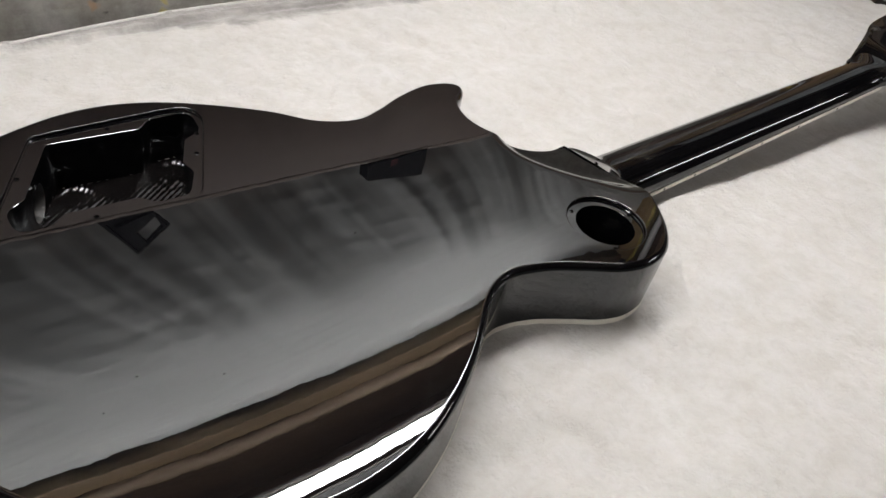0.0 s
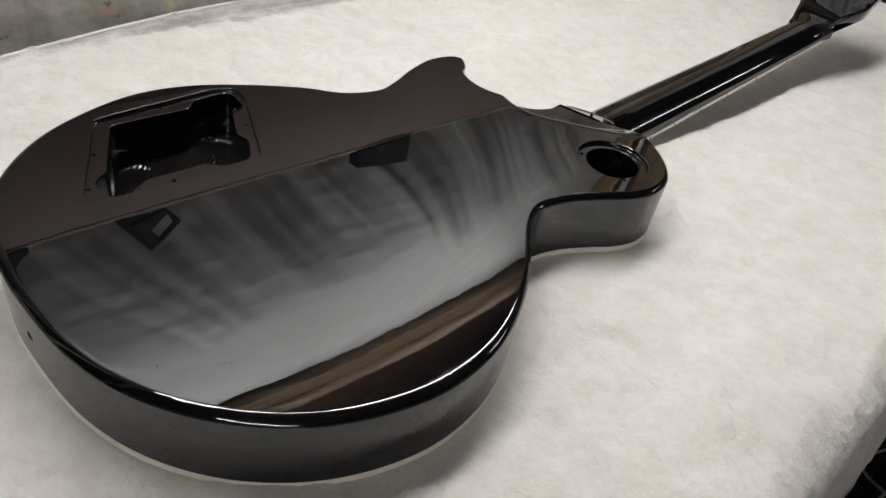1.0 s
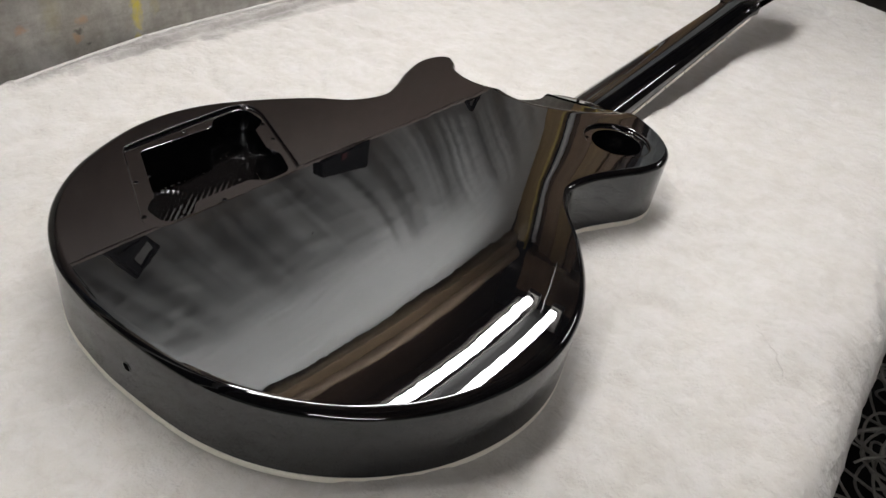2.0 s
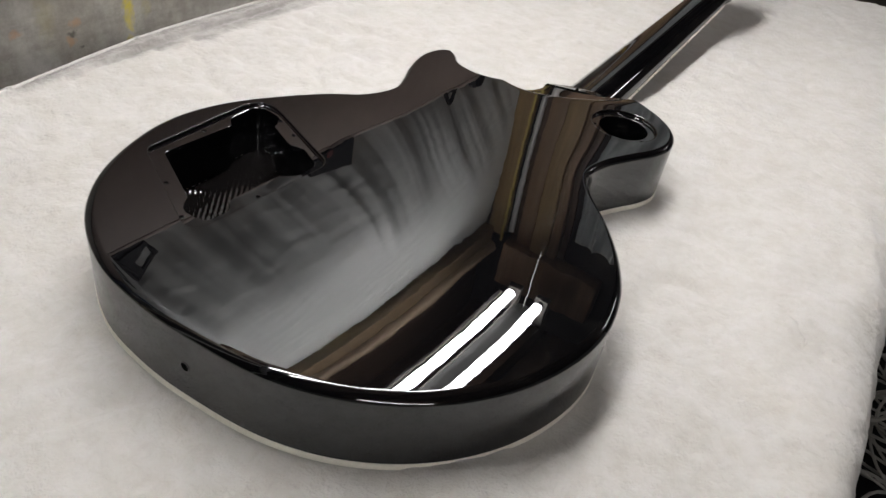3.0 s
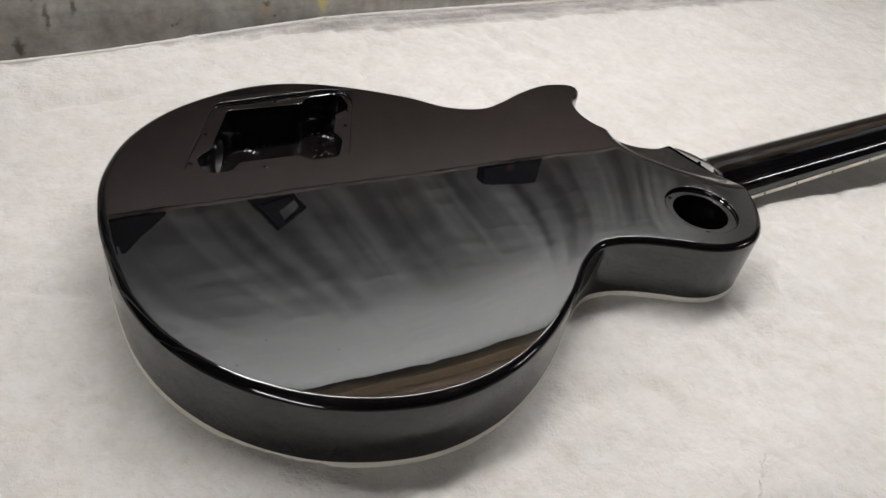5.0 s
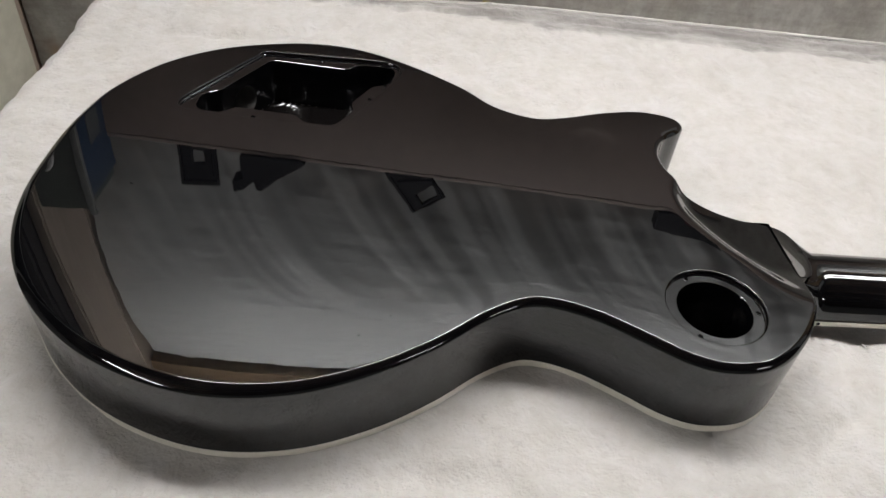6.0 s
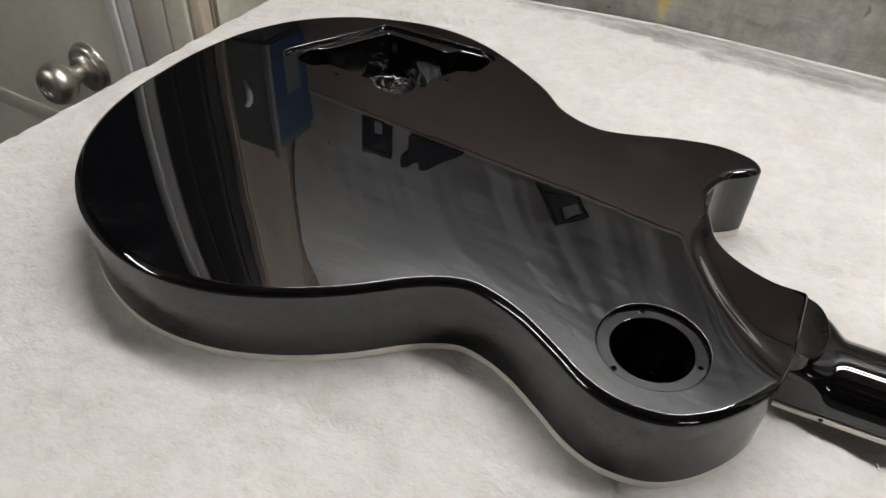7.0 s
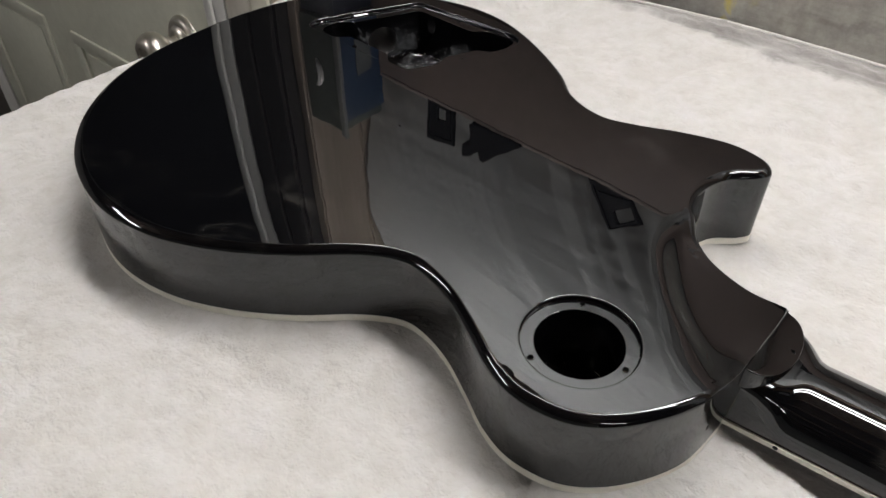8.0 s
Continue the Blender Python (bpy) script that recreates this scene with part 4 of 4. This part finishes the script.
def cavity_part(name, outer, inner, depth, floor_height, label, opening=None):
    """Recess for a cover plate with its lip, ledge, walls and floor."""
    bm = bmesh.new()
    n = len(outer)
    rings = []
    for k in range(9):
        q = math.pi / 2 * k / 8
        loop = inset(outer, [-LIP * (1 - math.sin(q))] * n)
        rings.append(lifted(loop, lambda x, y, q=q: BACK - MM * dome(x, y) - LIP * MM * (1 - math.cos(q))))
    rings.append(lifted(outer, LEDGE_Z + 0.0004))
    rings.append(lifted(inset(outer, [0.5] * n), LEDGE_Z))
    strip(bm, rings)
    edge = inset(inner, [-0.35] * len(inner))
    cdt_fill(bm, [inset(outer, [0.5] * n), edge], [], lambda x, y: LEDGE_Z, lambda x, y: inside(outer, x, y) and not inside(edge, x, y))
    m = len(inner)
    strip(bm, [lifted(edge, LEDGE_Z), lifted(inset(inner, [-0.12] * m), LEDGE_Z - 0.00012), lifted(inner, LEDGE_Z - 0.0005), lifted(inner, BACK - depth / 2), lifted(inner, BACK - depth)])
    bmesh.ops.remove_doubles(bm, verts=bm.verts, dist=2e-6)
    if opening:
        opening(bm)
    wall_part = part(name, bm, BLACK, body, label, sharp=24)
    bm = bmesh.new()
    xs, ys = [p[0] for p in inner], [p[1] for p in inner]
    pts = []
    x = min(xs)
    while x < max(xs):
        y = min(ys)
        while y < max(ys):
            if inside(inset(inner, [0.8] * m), x, y):
                pts.append((x, y))
            y += 1.3
        x += 1.3
    cdt_fill(bm, [inner], pts, lambda x, y: BACK - depth + floor_height(x, y), lambda x, y: inside(inner, x, y))
    return wall_part, bm


def routed(x, y):
    """Router marks: shallow parallel ridges, torn patches and round pot recesses."""
    h = 0.0005 * math.sin((x * 0.60 + y * 0.46) * 2.5 + 0.7 * noise.noise((x * 0.06, y * 0.06, 2.0)))
    h *= 0.5 + 0.5 * smoothstep(-0.2, 0.3, noise.noise((x * 0.03, y * 0.03, 5.0)))
    h += 0.0006 * noise.noise((x * 0.35, y * 0.35, 1.0)) * smoothstep(0.0, 0.4, noise.noise((x * 0.05, y * 0.05, 9.0)))
    for cx, cy in ((-66, 150), (-72, 84), (-122, 176), (-118, 112)):
        d = math.hypot(x - cx, y - cy)
        h += -0.001 * smoothstep(11.5, 8.0, d) + 0.0002 * math.exp(-((d - 11) / 1.5) ** 2)
    return h


cavity, bm = cavity_part("control_cavity", RECESS, POCKET, 0.037, routed, "open black control cavity with a stepped rim", jack_opening)
part("cavity_floor", bm, RAW, cavity, "roughly routed glossy black floor", sharp=80)
bm = bmesh.new()
strip(bm, [[tuple(JACK_A + JACK_ALONG * (JACK_U + r * math.cos(q)) + JACK_OUT * out + Vector((0, 0, JACK_Z + r * math.sin(q)))) for q in (2 * math.pi * k / 40 for k in range(40))]
           for out, r in ((0.0, JACK_R), (0.0008, JACK_R - 0.0005), (0.012, JACK_R - 0.0005), (0.030, JACK_R - 0.0005), (0.0485, JACK_R - 0.0005))])
part("jack_bore", bm, BORE, cavity, "dull dark drilled bore for the jack", sharp=60)
switch_hole, bm = cavity_part("switch_cavity", RING_OUT, RING_IN, 0.040, lambda x, y: 0.0005 * noise.noise((x * 0.2, y * 0.2, 0)), "round open switch cavity with a stepped rim")
part("cavity_floor", bm, RAW, switch_hole, sharp=80)


def pit(x, y, z, radius, parent, axis=(0, 0, 1), name="screw_hole"):
    """A small drilled hole: a glossy raised lip round a flat disc, black in place of the hole's shade."""
    bm = bmesh.new()
    revolve(bm, (x, y, z), axis, [(-0.0002, radius * 1.45), (0.00022, radius * 1.25), (0.00025, radius * 1.0), (0.00012, radius * 0.95)], 16)
    lip = part(name, bm, BLACK, parent, "small drilled hole")
    bm = bmesh.new()
    revolve(bm, (x, y, z), axis, [(-0.0003, radius * 1.0), (0.00018, radius * 1.0), (0.00016, 0.0)], 16)
    return part(name + "_mouth", bm, PIT, parent, "black disc for a hole's shade")


for x, y in ((-103, 80.4), (-70.3, 63), (-54.5, 108), (-90.2, 179.8), (-110, 188.3), (-134.5, 140)):
    pit(x * MM, y * MM, LEDGE_Z, 0.0013, cavity)
for x, y in ((59.4, 373), (100.4, 373), (80.1, 407.6)):
    pit(x * MM, y * MM, LEDGE_Z, 0.0013, switch_hole)
pit(0.0, -0.0002, 1.0243, 0.0027, body, (0, -1, 0), "strap_hole")
pit(0.0640, 0.4420, 1.0205, 0.0018, body, (0.55, 0.83, 0), "strap_hole")

random.seed(11)
# ---- neck ----
# the neck runs from the heel to the nut, tipped up by a few degrees
NECK0 = Vector((0.0145, 0.444, 1.0065))
NECK1 = NECK0 + 1.085 * Vector((0.009, 0.371, 0.034))


def neck_axis(t):
    return NECK0.lerp(NECK1, t)


def neck_section(t, half, depth, power, n=28):
    """Fretboard edge to edge over the rounded back; x across, z up from the board."""
    c = neck_axis(t)
    pts = []
    for k in range(n + 1):
        q = math.pi * k / n
        cx, sx = math.cos(q), math.sin(q)
        x = half * math.copysign(abs(cx) ** (2 / power), cx)
        z = depth * abs(sx) ** (2 / power)
        pts.append(c + Vector((x, -0.038 * x, z)))
    return pts


LENGTH = (NECK1 - NECK0).length
rows = []
for k in range(100):
    t = (k / 99) ** 1.2 * 1.035
    y = t * LENGTH * 1000
    half = 0.0262 - 0.0052 * t + 0.004 * smoothstep(0.975, 1.035, t)
    heel = 1 - smoothstep(4, 26, y)
    depth = 0.0218 + 0.0046 * heel - 0.0078 * t + 0.0035 * smoothstep(0.95, 1.03, t)
    power = 1.9 + 4.5 * heel + 2.0 * smoothstep(0.96, 1.035, t)
    rows.append(neck_section(t, half, depth, power))
bm = bmesh.new()
vs = [[bm.verts.new(p) for p in row] for row in rows]
for a, b in zip(vs, vs[1:]):
    for k in range(len(a) - 1):
        bm.faces.new((a[k], a[k + 1], b[k + 1], b[k]))
    bm.faces.new((a[-1], a[0], b[0], b[-1]))
bm.faces.new(vs[0])
bm.faces.new(vs[-1][::-1])
neck = part("neck", bm, BLACK, guitar, "black gloss neck with a rounded back", sharp=60)

# heel cap: a half round tongue proud of the neck
bm = bmesh.new()
cap = [(-14.5, 444.6)] + [(12.5 - 27.0 * math.cos(math.pi * k / 26), 445.3 + 14.5 * max(0.0, math.sin(math.pi * k / 26)) ** 0.9) for k in range(27)] + [(39.5, 444.6)]
cap = [p for k, p in enumerate(cap) if k in (0, len(cap) - 1) or p[1] > 445.2]
cap_z = lambda x, y: BACK - MM * (back_drop(x, 444) + 0.35 + 0.12 * (y - 444))
zs = [cap_z(x, y) for x, y in cap]
rings = [[(x * MM, y * MM, 1.010) for x, y in cap]]
for k in range(5):
    q = math.pi / 2 * k / 4
    rings.append([(x * MM, y * MM, z - 0.0006 * (1 - math.sin(q))) for (x, y), z in zip(inset(cap, [0.6 * (1 - math.cos(q))] * len(cap)), zs)])
strip(bm, rings)
cdt_fill(bm, [inset(cap, [0.6] * len(cap))], [], cap_z, lambda x, y: True)
bmesh.ops.remove_doubles(bm, verts=bm.verts, dist=2e-6)
part("heel_cap", bm, BLACK, neck, "black gloss half-round heel", sharp=50)
pit(0.0105, 0.4562, cap_z(10.5, 456.2), 0.0012, neck)

# fretboard, its binding and side dots
down = Vector((0, 0, -1))


def board(name, z0, z1, grow, mat, parent, label, t0=0.0, t1=1.0, count=30):
    bm = bmesh.new()
    rings = []
    for k in range(count + 1):
        t = t0 + (t1 - t0) * k / count
        c, half = neck_axis(t), 0.0262 - 0.0052 * t + grow
        rings.append([bm.verts.new(c + Vector((x, -0.038 * x, z))) for x, z in ((-half, z0), (half, z0), (half, z1), (-half, z1))])
    for a, b in zip(rings, rings[1:]):
        for k in range(4):
            bm.faces.new((a[k], a[(k + 1) % 4], b[(k + 1) % 4], b[k]))
    bm.faces.new(rings[0][::-1])
    bm.faces.new(rings[-1])
    return part(name, bm, mat, parent, label, sharp=30)


fretboard = board("fretboard", -0.0044, -0.0002, 0.0, ROSEWOOD, neck, "dark wooden fretboard, face down")
for side in (-1, 1):
    bm = bmesh.new()
    rings = []
    for k in range(31):
        t = k / 30
        c, half = neck_axis(t), 0.0262 - 0.0052 * t + 0.0001
        a, b = sorted((side * half, side * (half + 0.0009)))
        rings.append([bm.verts.new(c + Vector((x, -0.038 * x, z))) for x, z in ((a, -0.0042), (b, -0.0042), (b, -0.0012), (a, -0.0012))])
    for a, b in zip(rings, rings[1:]):
        for k in range(4):
            bm.faces.new((a[k], a[(k + 1) % 4], b[(k + 1) % 4], b[k]))
    bm.faces.new(rings[0][::-1])
    bm.faces.new(rings[-1])
    strip_part = part("board_binding", bm, CREAM, fretboard, "cream fretboard binding", sharp=30)
for t in (0.065, 0.175, 0.27, 0.38, 0.50, 0.64, 0.80):
    c, half = neck_axis(t), 0.0262 - 0.0052 * t + 0.0010
    bm = bmesh.new()
    revolve(bm, c + Vector((half, -0.038 * half, -0.0024)), (1, 0, 0), [(0, 0.0012), (0.0002, 0.0012), (0.0003, 0.0)], 12)
    part("side_dot", bm, BLACKPLASTIC, fretboard, "small black side marker")

# headstock, tipped further up, with a flare and tuner holes
HEAD = [(-20.5, -6), (-20.8, 6), (-22.5, 20), (-28, 36), (-36.5, 56), (-38, 72), (-36, 100), (-34, 150), (-27, 180), (-9, 172), (0, 178), (9, 172), (27, 180), (34, 150), (36, 100), (38, 72), (36.5, 56), (28, 36), (22.5, 20), (20.8, 6), (20.5, -6)]
HEAD = spline(HEAD, 5.0) + [(12, -7), (0, -7), (-12, -7)]
sink = lambda x, y: 0.0065 * (1 - smoothstep(-8, 34, y))  # the head grows smoothly out of the neck
tilt = Matrix.Translation(NECK1 + Vector((0, 0.0, 0.0035))) @ Matrix.Rotation(radians(2.5), 4, "Z") @ Matrix.Rotation(radians(14.0), 4, "X")
bm = bmesh.new()
rings = [lifted(inset(HEAD, [1.0] * len(HEAD)), 0.0), lifted(HEAD, 0.001), lifted(HEAD, lambda x, y: 0.0125 - sink(x, y))]
for k in range(1, 5):
    q = math.pi / 2 * k / 4
    rings.append(lifted(inset(HEAD, [2.0 * (1 - math.cos(q))] * len(HEAD)), lambda x, y, q=q: 0.0125 + 0.002 * math.sin(q) - sink(x, y)))
strip(bm, rings)
cdt_fill(bm, [inset(HEAD, [2.0] * len(HEAD))], [(x, y) for x in range(-34, 36, 4) for y in range(-3, 60, 4) if inside(inset(HEAD, [3.0] * len(HEAD)), x, y)], lambda x, y: 0.0145 - sink(x, y), lambda x, y: True)
cdt_fill(bm, [inset(HEAD, [1.0] * len(HEAD))], [], lambda x, y: 0.0, lambda x, y: True)
bmesh.ops.remove_doubles(bm, verts=bm.verts, dist=2e-6)
bmesh.ops.transform(bm, matrix=tilt, verts=bm.verts)
head = part("headstock", bm, BLACK, guitar, "black gloss headstock tipped up off the cloth", sharp=50)
for x in (-29, 29):
    for y in (55, 95, 135):
        p = tilt @ Vector((x * MM, y * MM, 0.0146))
        bm = bmesh.new()
        # nearly flat disc: its dark colour alone gives the hole's shade
        revolve(bm, p, tilt.to_3x3() @ Vector((0, 0, 1)), [(-0.001, 0.0052), (0.0003, 0.0050), (0.0003, 0.0044), (-0.0002, 0.0040), (0.0001, 0.0)], 18)
        part("tuner_hole", bm, HOLE, head, "round dark disc as a tuner hole")

# ---- things on the ledge ----
ring_frame(-0.3375, 0.205, ((-0.038, 0.0), (0.016, 0.0), (0.036, 0.028), (-0.002, 0.057)), ((0.001, 0.028), (0.020, 0.012), (0.027, 0.027), (0.009, 0.043)), "black plastic mounting ring leaning on the ledge", 0.0)
ring_frame(-0.340, -0.052, ((-0.022, 0.0), (0.023, 0.0), (0.021, 0.058), (-0.025, 0.062)), ((-0.005, 0.008), (0.008, 0.008), (0.008, 0.026), (-0.006, 0.028)), "small black rectangular plastic frame standing on the ledge", 0.0)
ring_frame(-0.340, 0.862, ((-0.026, 0.0), (0.026, 0.0), (0.008, 0.032), (0.000, 0.033)), ((-0.010, 0.009), (0.013, 0.009), (0.005, 0.022), (0.001, 0.022)), "small black triangular bracket standing on the ledge", 0.0, "bracket", "bracket")
black_block(-0.350, 0.539, ((-0.047, 0.0), (0.048, 0.0), (0.047, 0.045), (-0.045, 0.028)), 0.02, "black box with a dark red side on the ledge", BLACKPLASTIC)
box_part("red_stripe", (-0.3298, -0.3290, 0.528, 0.538, ledge_z(0.53) + 0.002, ledge_z(0.53) + 0.012), DARKRED, bpy.data.objects["small_box"], "dark red mark", bevel=0.0)
black_block(-0.350, 0.052, ((-0.053, 0.004), (-0.048, 0.0), (0.019, 0.0), (0.024, 0.005), (-0.012, 0.033), (-0.031, 0.051), (-0.037, 0.050), (-0.039, 0.037), (-0.053, 0.051), (-0.065, 0.056), (-0.065, 0.039), (-0.052, 0.034)), 0.02, "small black two-pronged plastic part lying on the ledge", BLACKPLASTIC)
black_block(-0.345, 0.955, ((-0.018, 0.0), (0.018, 0.0), (0.012, 0.018), (-0.014, 0.014)), 0.015, "small black block on the ledge", BLACKPLASTIC)

# ---- bench and fleece ----
bench = thing("workbench", -0.02, 0.9, 0.0, "plain wooden workbench under white fleece", "workbench")
box_part("top", (WEST + 0.012, 0.285, -0.075, 1.262, 0.945, 0.985), BROWN, bench)
for x in (WEST + 0.05, 0.22):
    for y in (0.0, 1.2):
        box_part("leg", (x, x + 0.06, y - 0.03, y + 0.03, 0.0, 0.944), BROWN, bench)
box_part("rail", (0.225, 0.25, 0.03, 1.17, 0.84, 0.943), BROWN, bench)
box_part("rail", (WEST + 0.06, WEST + 0.085, 0.03, 1.17, 0.84, 0.943), BROWN, bench)


RX, RY, ROUND = 0.284, -0.085, 0.034  # where the cloth turns over the bench edges


def hem_line(y):
    return -0.3615 + 0.045 * smoothstep(0.33, -0.06, y)


def pile_start(y):
    """Where the pile begins, counted from the hem: a bare selvedge runs along the wall."""
    w = 0.003 + 0.031 * smoothstep(0.06, 0.36, y) + smoothstep(-0.05, 0.2, y) * (0.006 * noise.noise((y * 9, 3.3, 0)) + 0.005 * noise.noise((y * 26, 5.1, 0)))
    return w


def base_height(x, y):
    z = BENCH - 0.0028 + 0.010 * smoothstep(0.15, 0.27, x) * smoothstep(0.05, 0.25, y) + 0.004 * smoothstep(-0.2, -0.3, x)
    d = x - hem_line(y)
    z += 0.0100 * math.exp(-((x - 0.152) / 0.036) ** 2 - ((y - 0.048) / 0.045) ** 2)  # pushed up against the lower bout
    return z + 0.004 * smoothstep(0.08, 0.03, d)


def creases(x, y):
    """Short soft dents where the cloth was pushed together."""
    q = noise.noise((x * 11 + 3 * y, y * 11, 6.5))
    pulled = -0.004 * math.exp(-((x - 0.262) / 0.007) ** 2 - ((y - 0.268) / 0.009) ** 2)
    return pulled - 0.0048 * math.exp(-(q / 0.07) ** 2) * smoothstep(0.05, 0.35, noise.noise((x * 7, y * 7, 9.5)))


def fleece_height(x, y):
    """Soft padding: higher away from the guitar, ending in a ragged edge on the selvedge."""
    d = x - hem_line(y)
    calm = smoothstep(0.0, 0.08, d) * (0.3 + 0.7 * smoothstep(RY, RY + 0.07, y))
    z = base_height(x, y) + calm * (0.0045 * noise.noise((x * 6, y * 6, 0.5)) + 0.0034 * noise.noise((x * 19, y * 19, 3.5)) + 0.0011 * noise.noise((x * 44, y * 44, 8.5)) + creases(x, y))
    e = d - pile_start(y)
    return z + smoothstep(0.012, -0.006, e) * (selvedge_height(x, y) - z)


def selvedge_height(x, y):
    d = x - hem_line(y)
    z = base_height(x, y) - 0.0035 + 0.006 * smoothstep(0.020, 0.0, d) + 0.0028 * math.exp(-((d - 0.012) / 0.003) ** 2) + 0.0015 * math.exp(-((d - 0.022) / 0.003) ** 2)
    return z + 0.0012 * noise.noise((x * 40, y * 16, 2.2)) + 0.0006 * noise.noise((x * 110, y * 50, 4.2))


def tufts(x, y):
    return 0.0015 * noise.noise((x * 60, y * 60, 0.2)) + 0.0012 * noise.noise((x * 140, y * 140, 7.2))


bm = bmesh.new()
xs = []
s = -0.362
while s < RX + 0.30:
    xs.append(s)
    s += 0.0013 if s < -0.345 else 0.0034
ys = []
s = 1.268
while s > RY - 0.25:
    ys.append(s)
    s -= 0.0034 if s < 0.75 else 0.008


def wrap(s, edge, sign):
    """Position along and drop below the bench for a length s of cloth past an edge."""
    d = (s - edge) * sign
    if d <= 0:
        return s, 0.0, 0.0
    quarter = ROUND * math.pi / 2
    if d < quarter:
        a = d / ROUND
        return edge + sign * ROUND * math.sin(a), ROUND * (1 - math.cos(a)), a
    return edge + sign * (ROUND + 0.10 * (d - quarter)), ROUND + (d - quarter), math.pi / 2


grid = []
for sx in xs:
    row = []
    px, dropx, ax = wrap(sx, RX, 1)
    for sy in ys:
        py, dropy, ay = wrap(sy, RY, -1)
        hem = hem_line(py)
        qx = hem + (px + 0.362) * (RX - hem) / (RX + 0.362) if px < RX else px
        z = fleece_height(min(qx, 0.30), max(py, -0.08))
        t = tufts(sx, sy)
        wave = 0.006 * noise.noise((sy * 8, sx * 2, 4.0)) if dropx else 0.0
        wave_y = 0.003 * noise.noise((sx * 8, sy * 2, 6.0)) if dropy else 0.0
        drop = max(dropx, dropy) if min(dropx, dropy) > 0 else dropx + dropy
        row.append(bm.verts.new((qx + math.sin(ax) * (t + wave), py - math.sin(ay) * (t + wave_y), z - drop + math.cos(max(ax, ay)) * t)))
    grid.append(row)
for a, b in zip(grid, grid[1:]):
    for k in range(len(ys) - 1):
        bm.faces.new((a[k], a[k + 1], b[k + 1], b[k]))
fleece = thing("fleece_blanket", 0.0, 0.4, BENCH)
part("fleece_top", bm, FLEECE, fleece, "fluffy white pile", sharp=180)
bm = bmesh.new()
tube(bm, [(hem_line(y) + 0.002, y, base_height(hem_line(y), y) + 0.0024) for y in (1.266 - 1.34 * k / 200 for k in range(201))], 0.0016, 8)
part("hem_edge", bm, HEM, fleece, "narrow white turned hem")

tagged(fleece, "fluffy white fleece blanket spread over the workbench", "blanket")

# a pulled thread and lint on the fleece


def lint(points, radius, label):
    bm = bmesh.new()
    tube(bm, [(x, y, fleece_height(x, y) + 0.0012) for x, y in points], radius, 5)
    ob = part("loose_thread", bm, GREYTHREAD)
    return tagged(ob, label, "thread")


lint([(0.236 + 0.0022 * k + 0.0015 * math.sin(k * 1.7), 0.312 - 0.0030 * k) for k in range(14)], 0.00035, "grey loose thread caught in white fleece")
lint([(0.045 + 0.002 * k, 0.50 + 0.001 * math.sin(k)) for k in range(3)], 0.0006, "tiny dark lint speck on white fleece")

# ---- clutter below the bench edge ----
random.seed(21)


def cable_coil(x, y, z, radius, turns, label):
    t = thing("cable_coil", x, y, z, label, "cable")
    for n in range(turns):
        bm = bmesh.new()
        r = radius * random.uniform(0.75, 1.1)
        ox, oy, oz, ph = random.uniform(-0.03, 0.03), random.uniform(-0.03, 0.03), 0.006 + 0.007 * n, random.uniform(0, 6)
        pts = [(x + ox + r * math.cos(q), y + oy + r * 0.8 * math.sin(q), z + oz + 0.012 * math.sin(2 * q + ph) + 0.012) for q in (2 * math.pi * k / 36 for k in range(36))]
        tube(bm, pts, 0.0015, 6, closed=True)
        part("loop", bm, CABLE, t)
    return t


bin_thing = thing("storage_crate", 0.56, 0.5, 0.0, "dark open crate of tangled cables beside the bench", "crate")
for dims in ((0.338, 0.350, 0.05, 1.05, 0.0, 0.775), (0.80, 0.812, 0.05, 1.05, 0.0, 0.775), (0.351, 0.799, 0.05, 0.062, 0.0, 0.775), (0.351, 0.799, 1.038, 1.05, 0.0, 0.775)):
    box_part("side", dims, BLACKPLASTIC, bin_thing)
box_part("base", (0.351, 0.799, 0.063, 1.037, 0.005, 0.745), BLACKPLASTIC, bin_thing)
for x, y, r, n in ((0.418, 0.36, 0.055, 9), (0.425, 0.50, 0.064, 12), (0.420, 0.63, 0.060, 12), (0.52, 0.45, 0.08, 8), (0.425, 0.78, 0.058, 9), (0.53, 0.62, 0.075, 8)):
    cable_coil(x, y, 0.747, r, n, "tangled grey cable coil in a dark crate")
for n in range(9):
    bm = bmesh.new()
    y, turn, bend = random.uniform(0.30, 0.85), random.uniform(-1.2, 1.2), random.uniform(-0.12, 0.12)
    line = []
    for k in range(25):
        u = k / 24 - 0.5
        line.append((min(0.78, max(0.356, 0.44 + 0.16 * u * math.cos(turn) - bend * (u * u - 0.1))), min(1.03, max(0.07, y + 0.24 * u * math.sin(turn) + bend * u)), 0.838 + 0.03 * math.sin(math.pi * (u + 0.5)) - 0.02 * abs(u) + 0.003 * n))
    tube(bm, line, 0.0013, 6)
    strand = part("cable_strand", bm, CABLE)
    tagged(strand, "loose thin grey cable lying over cable coils", "cable", "loose cables in the crate")
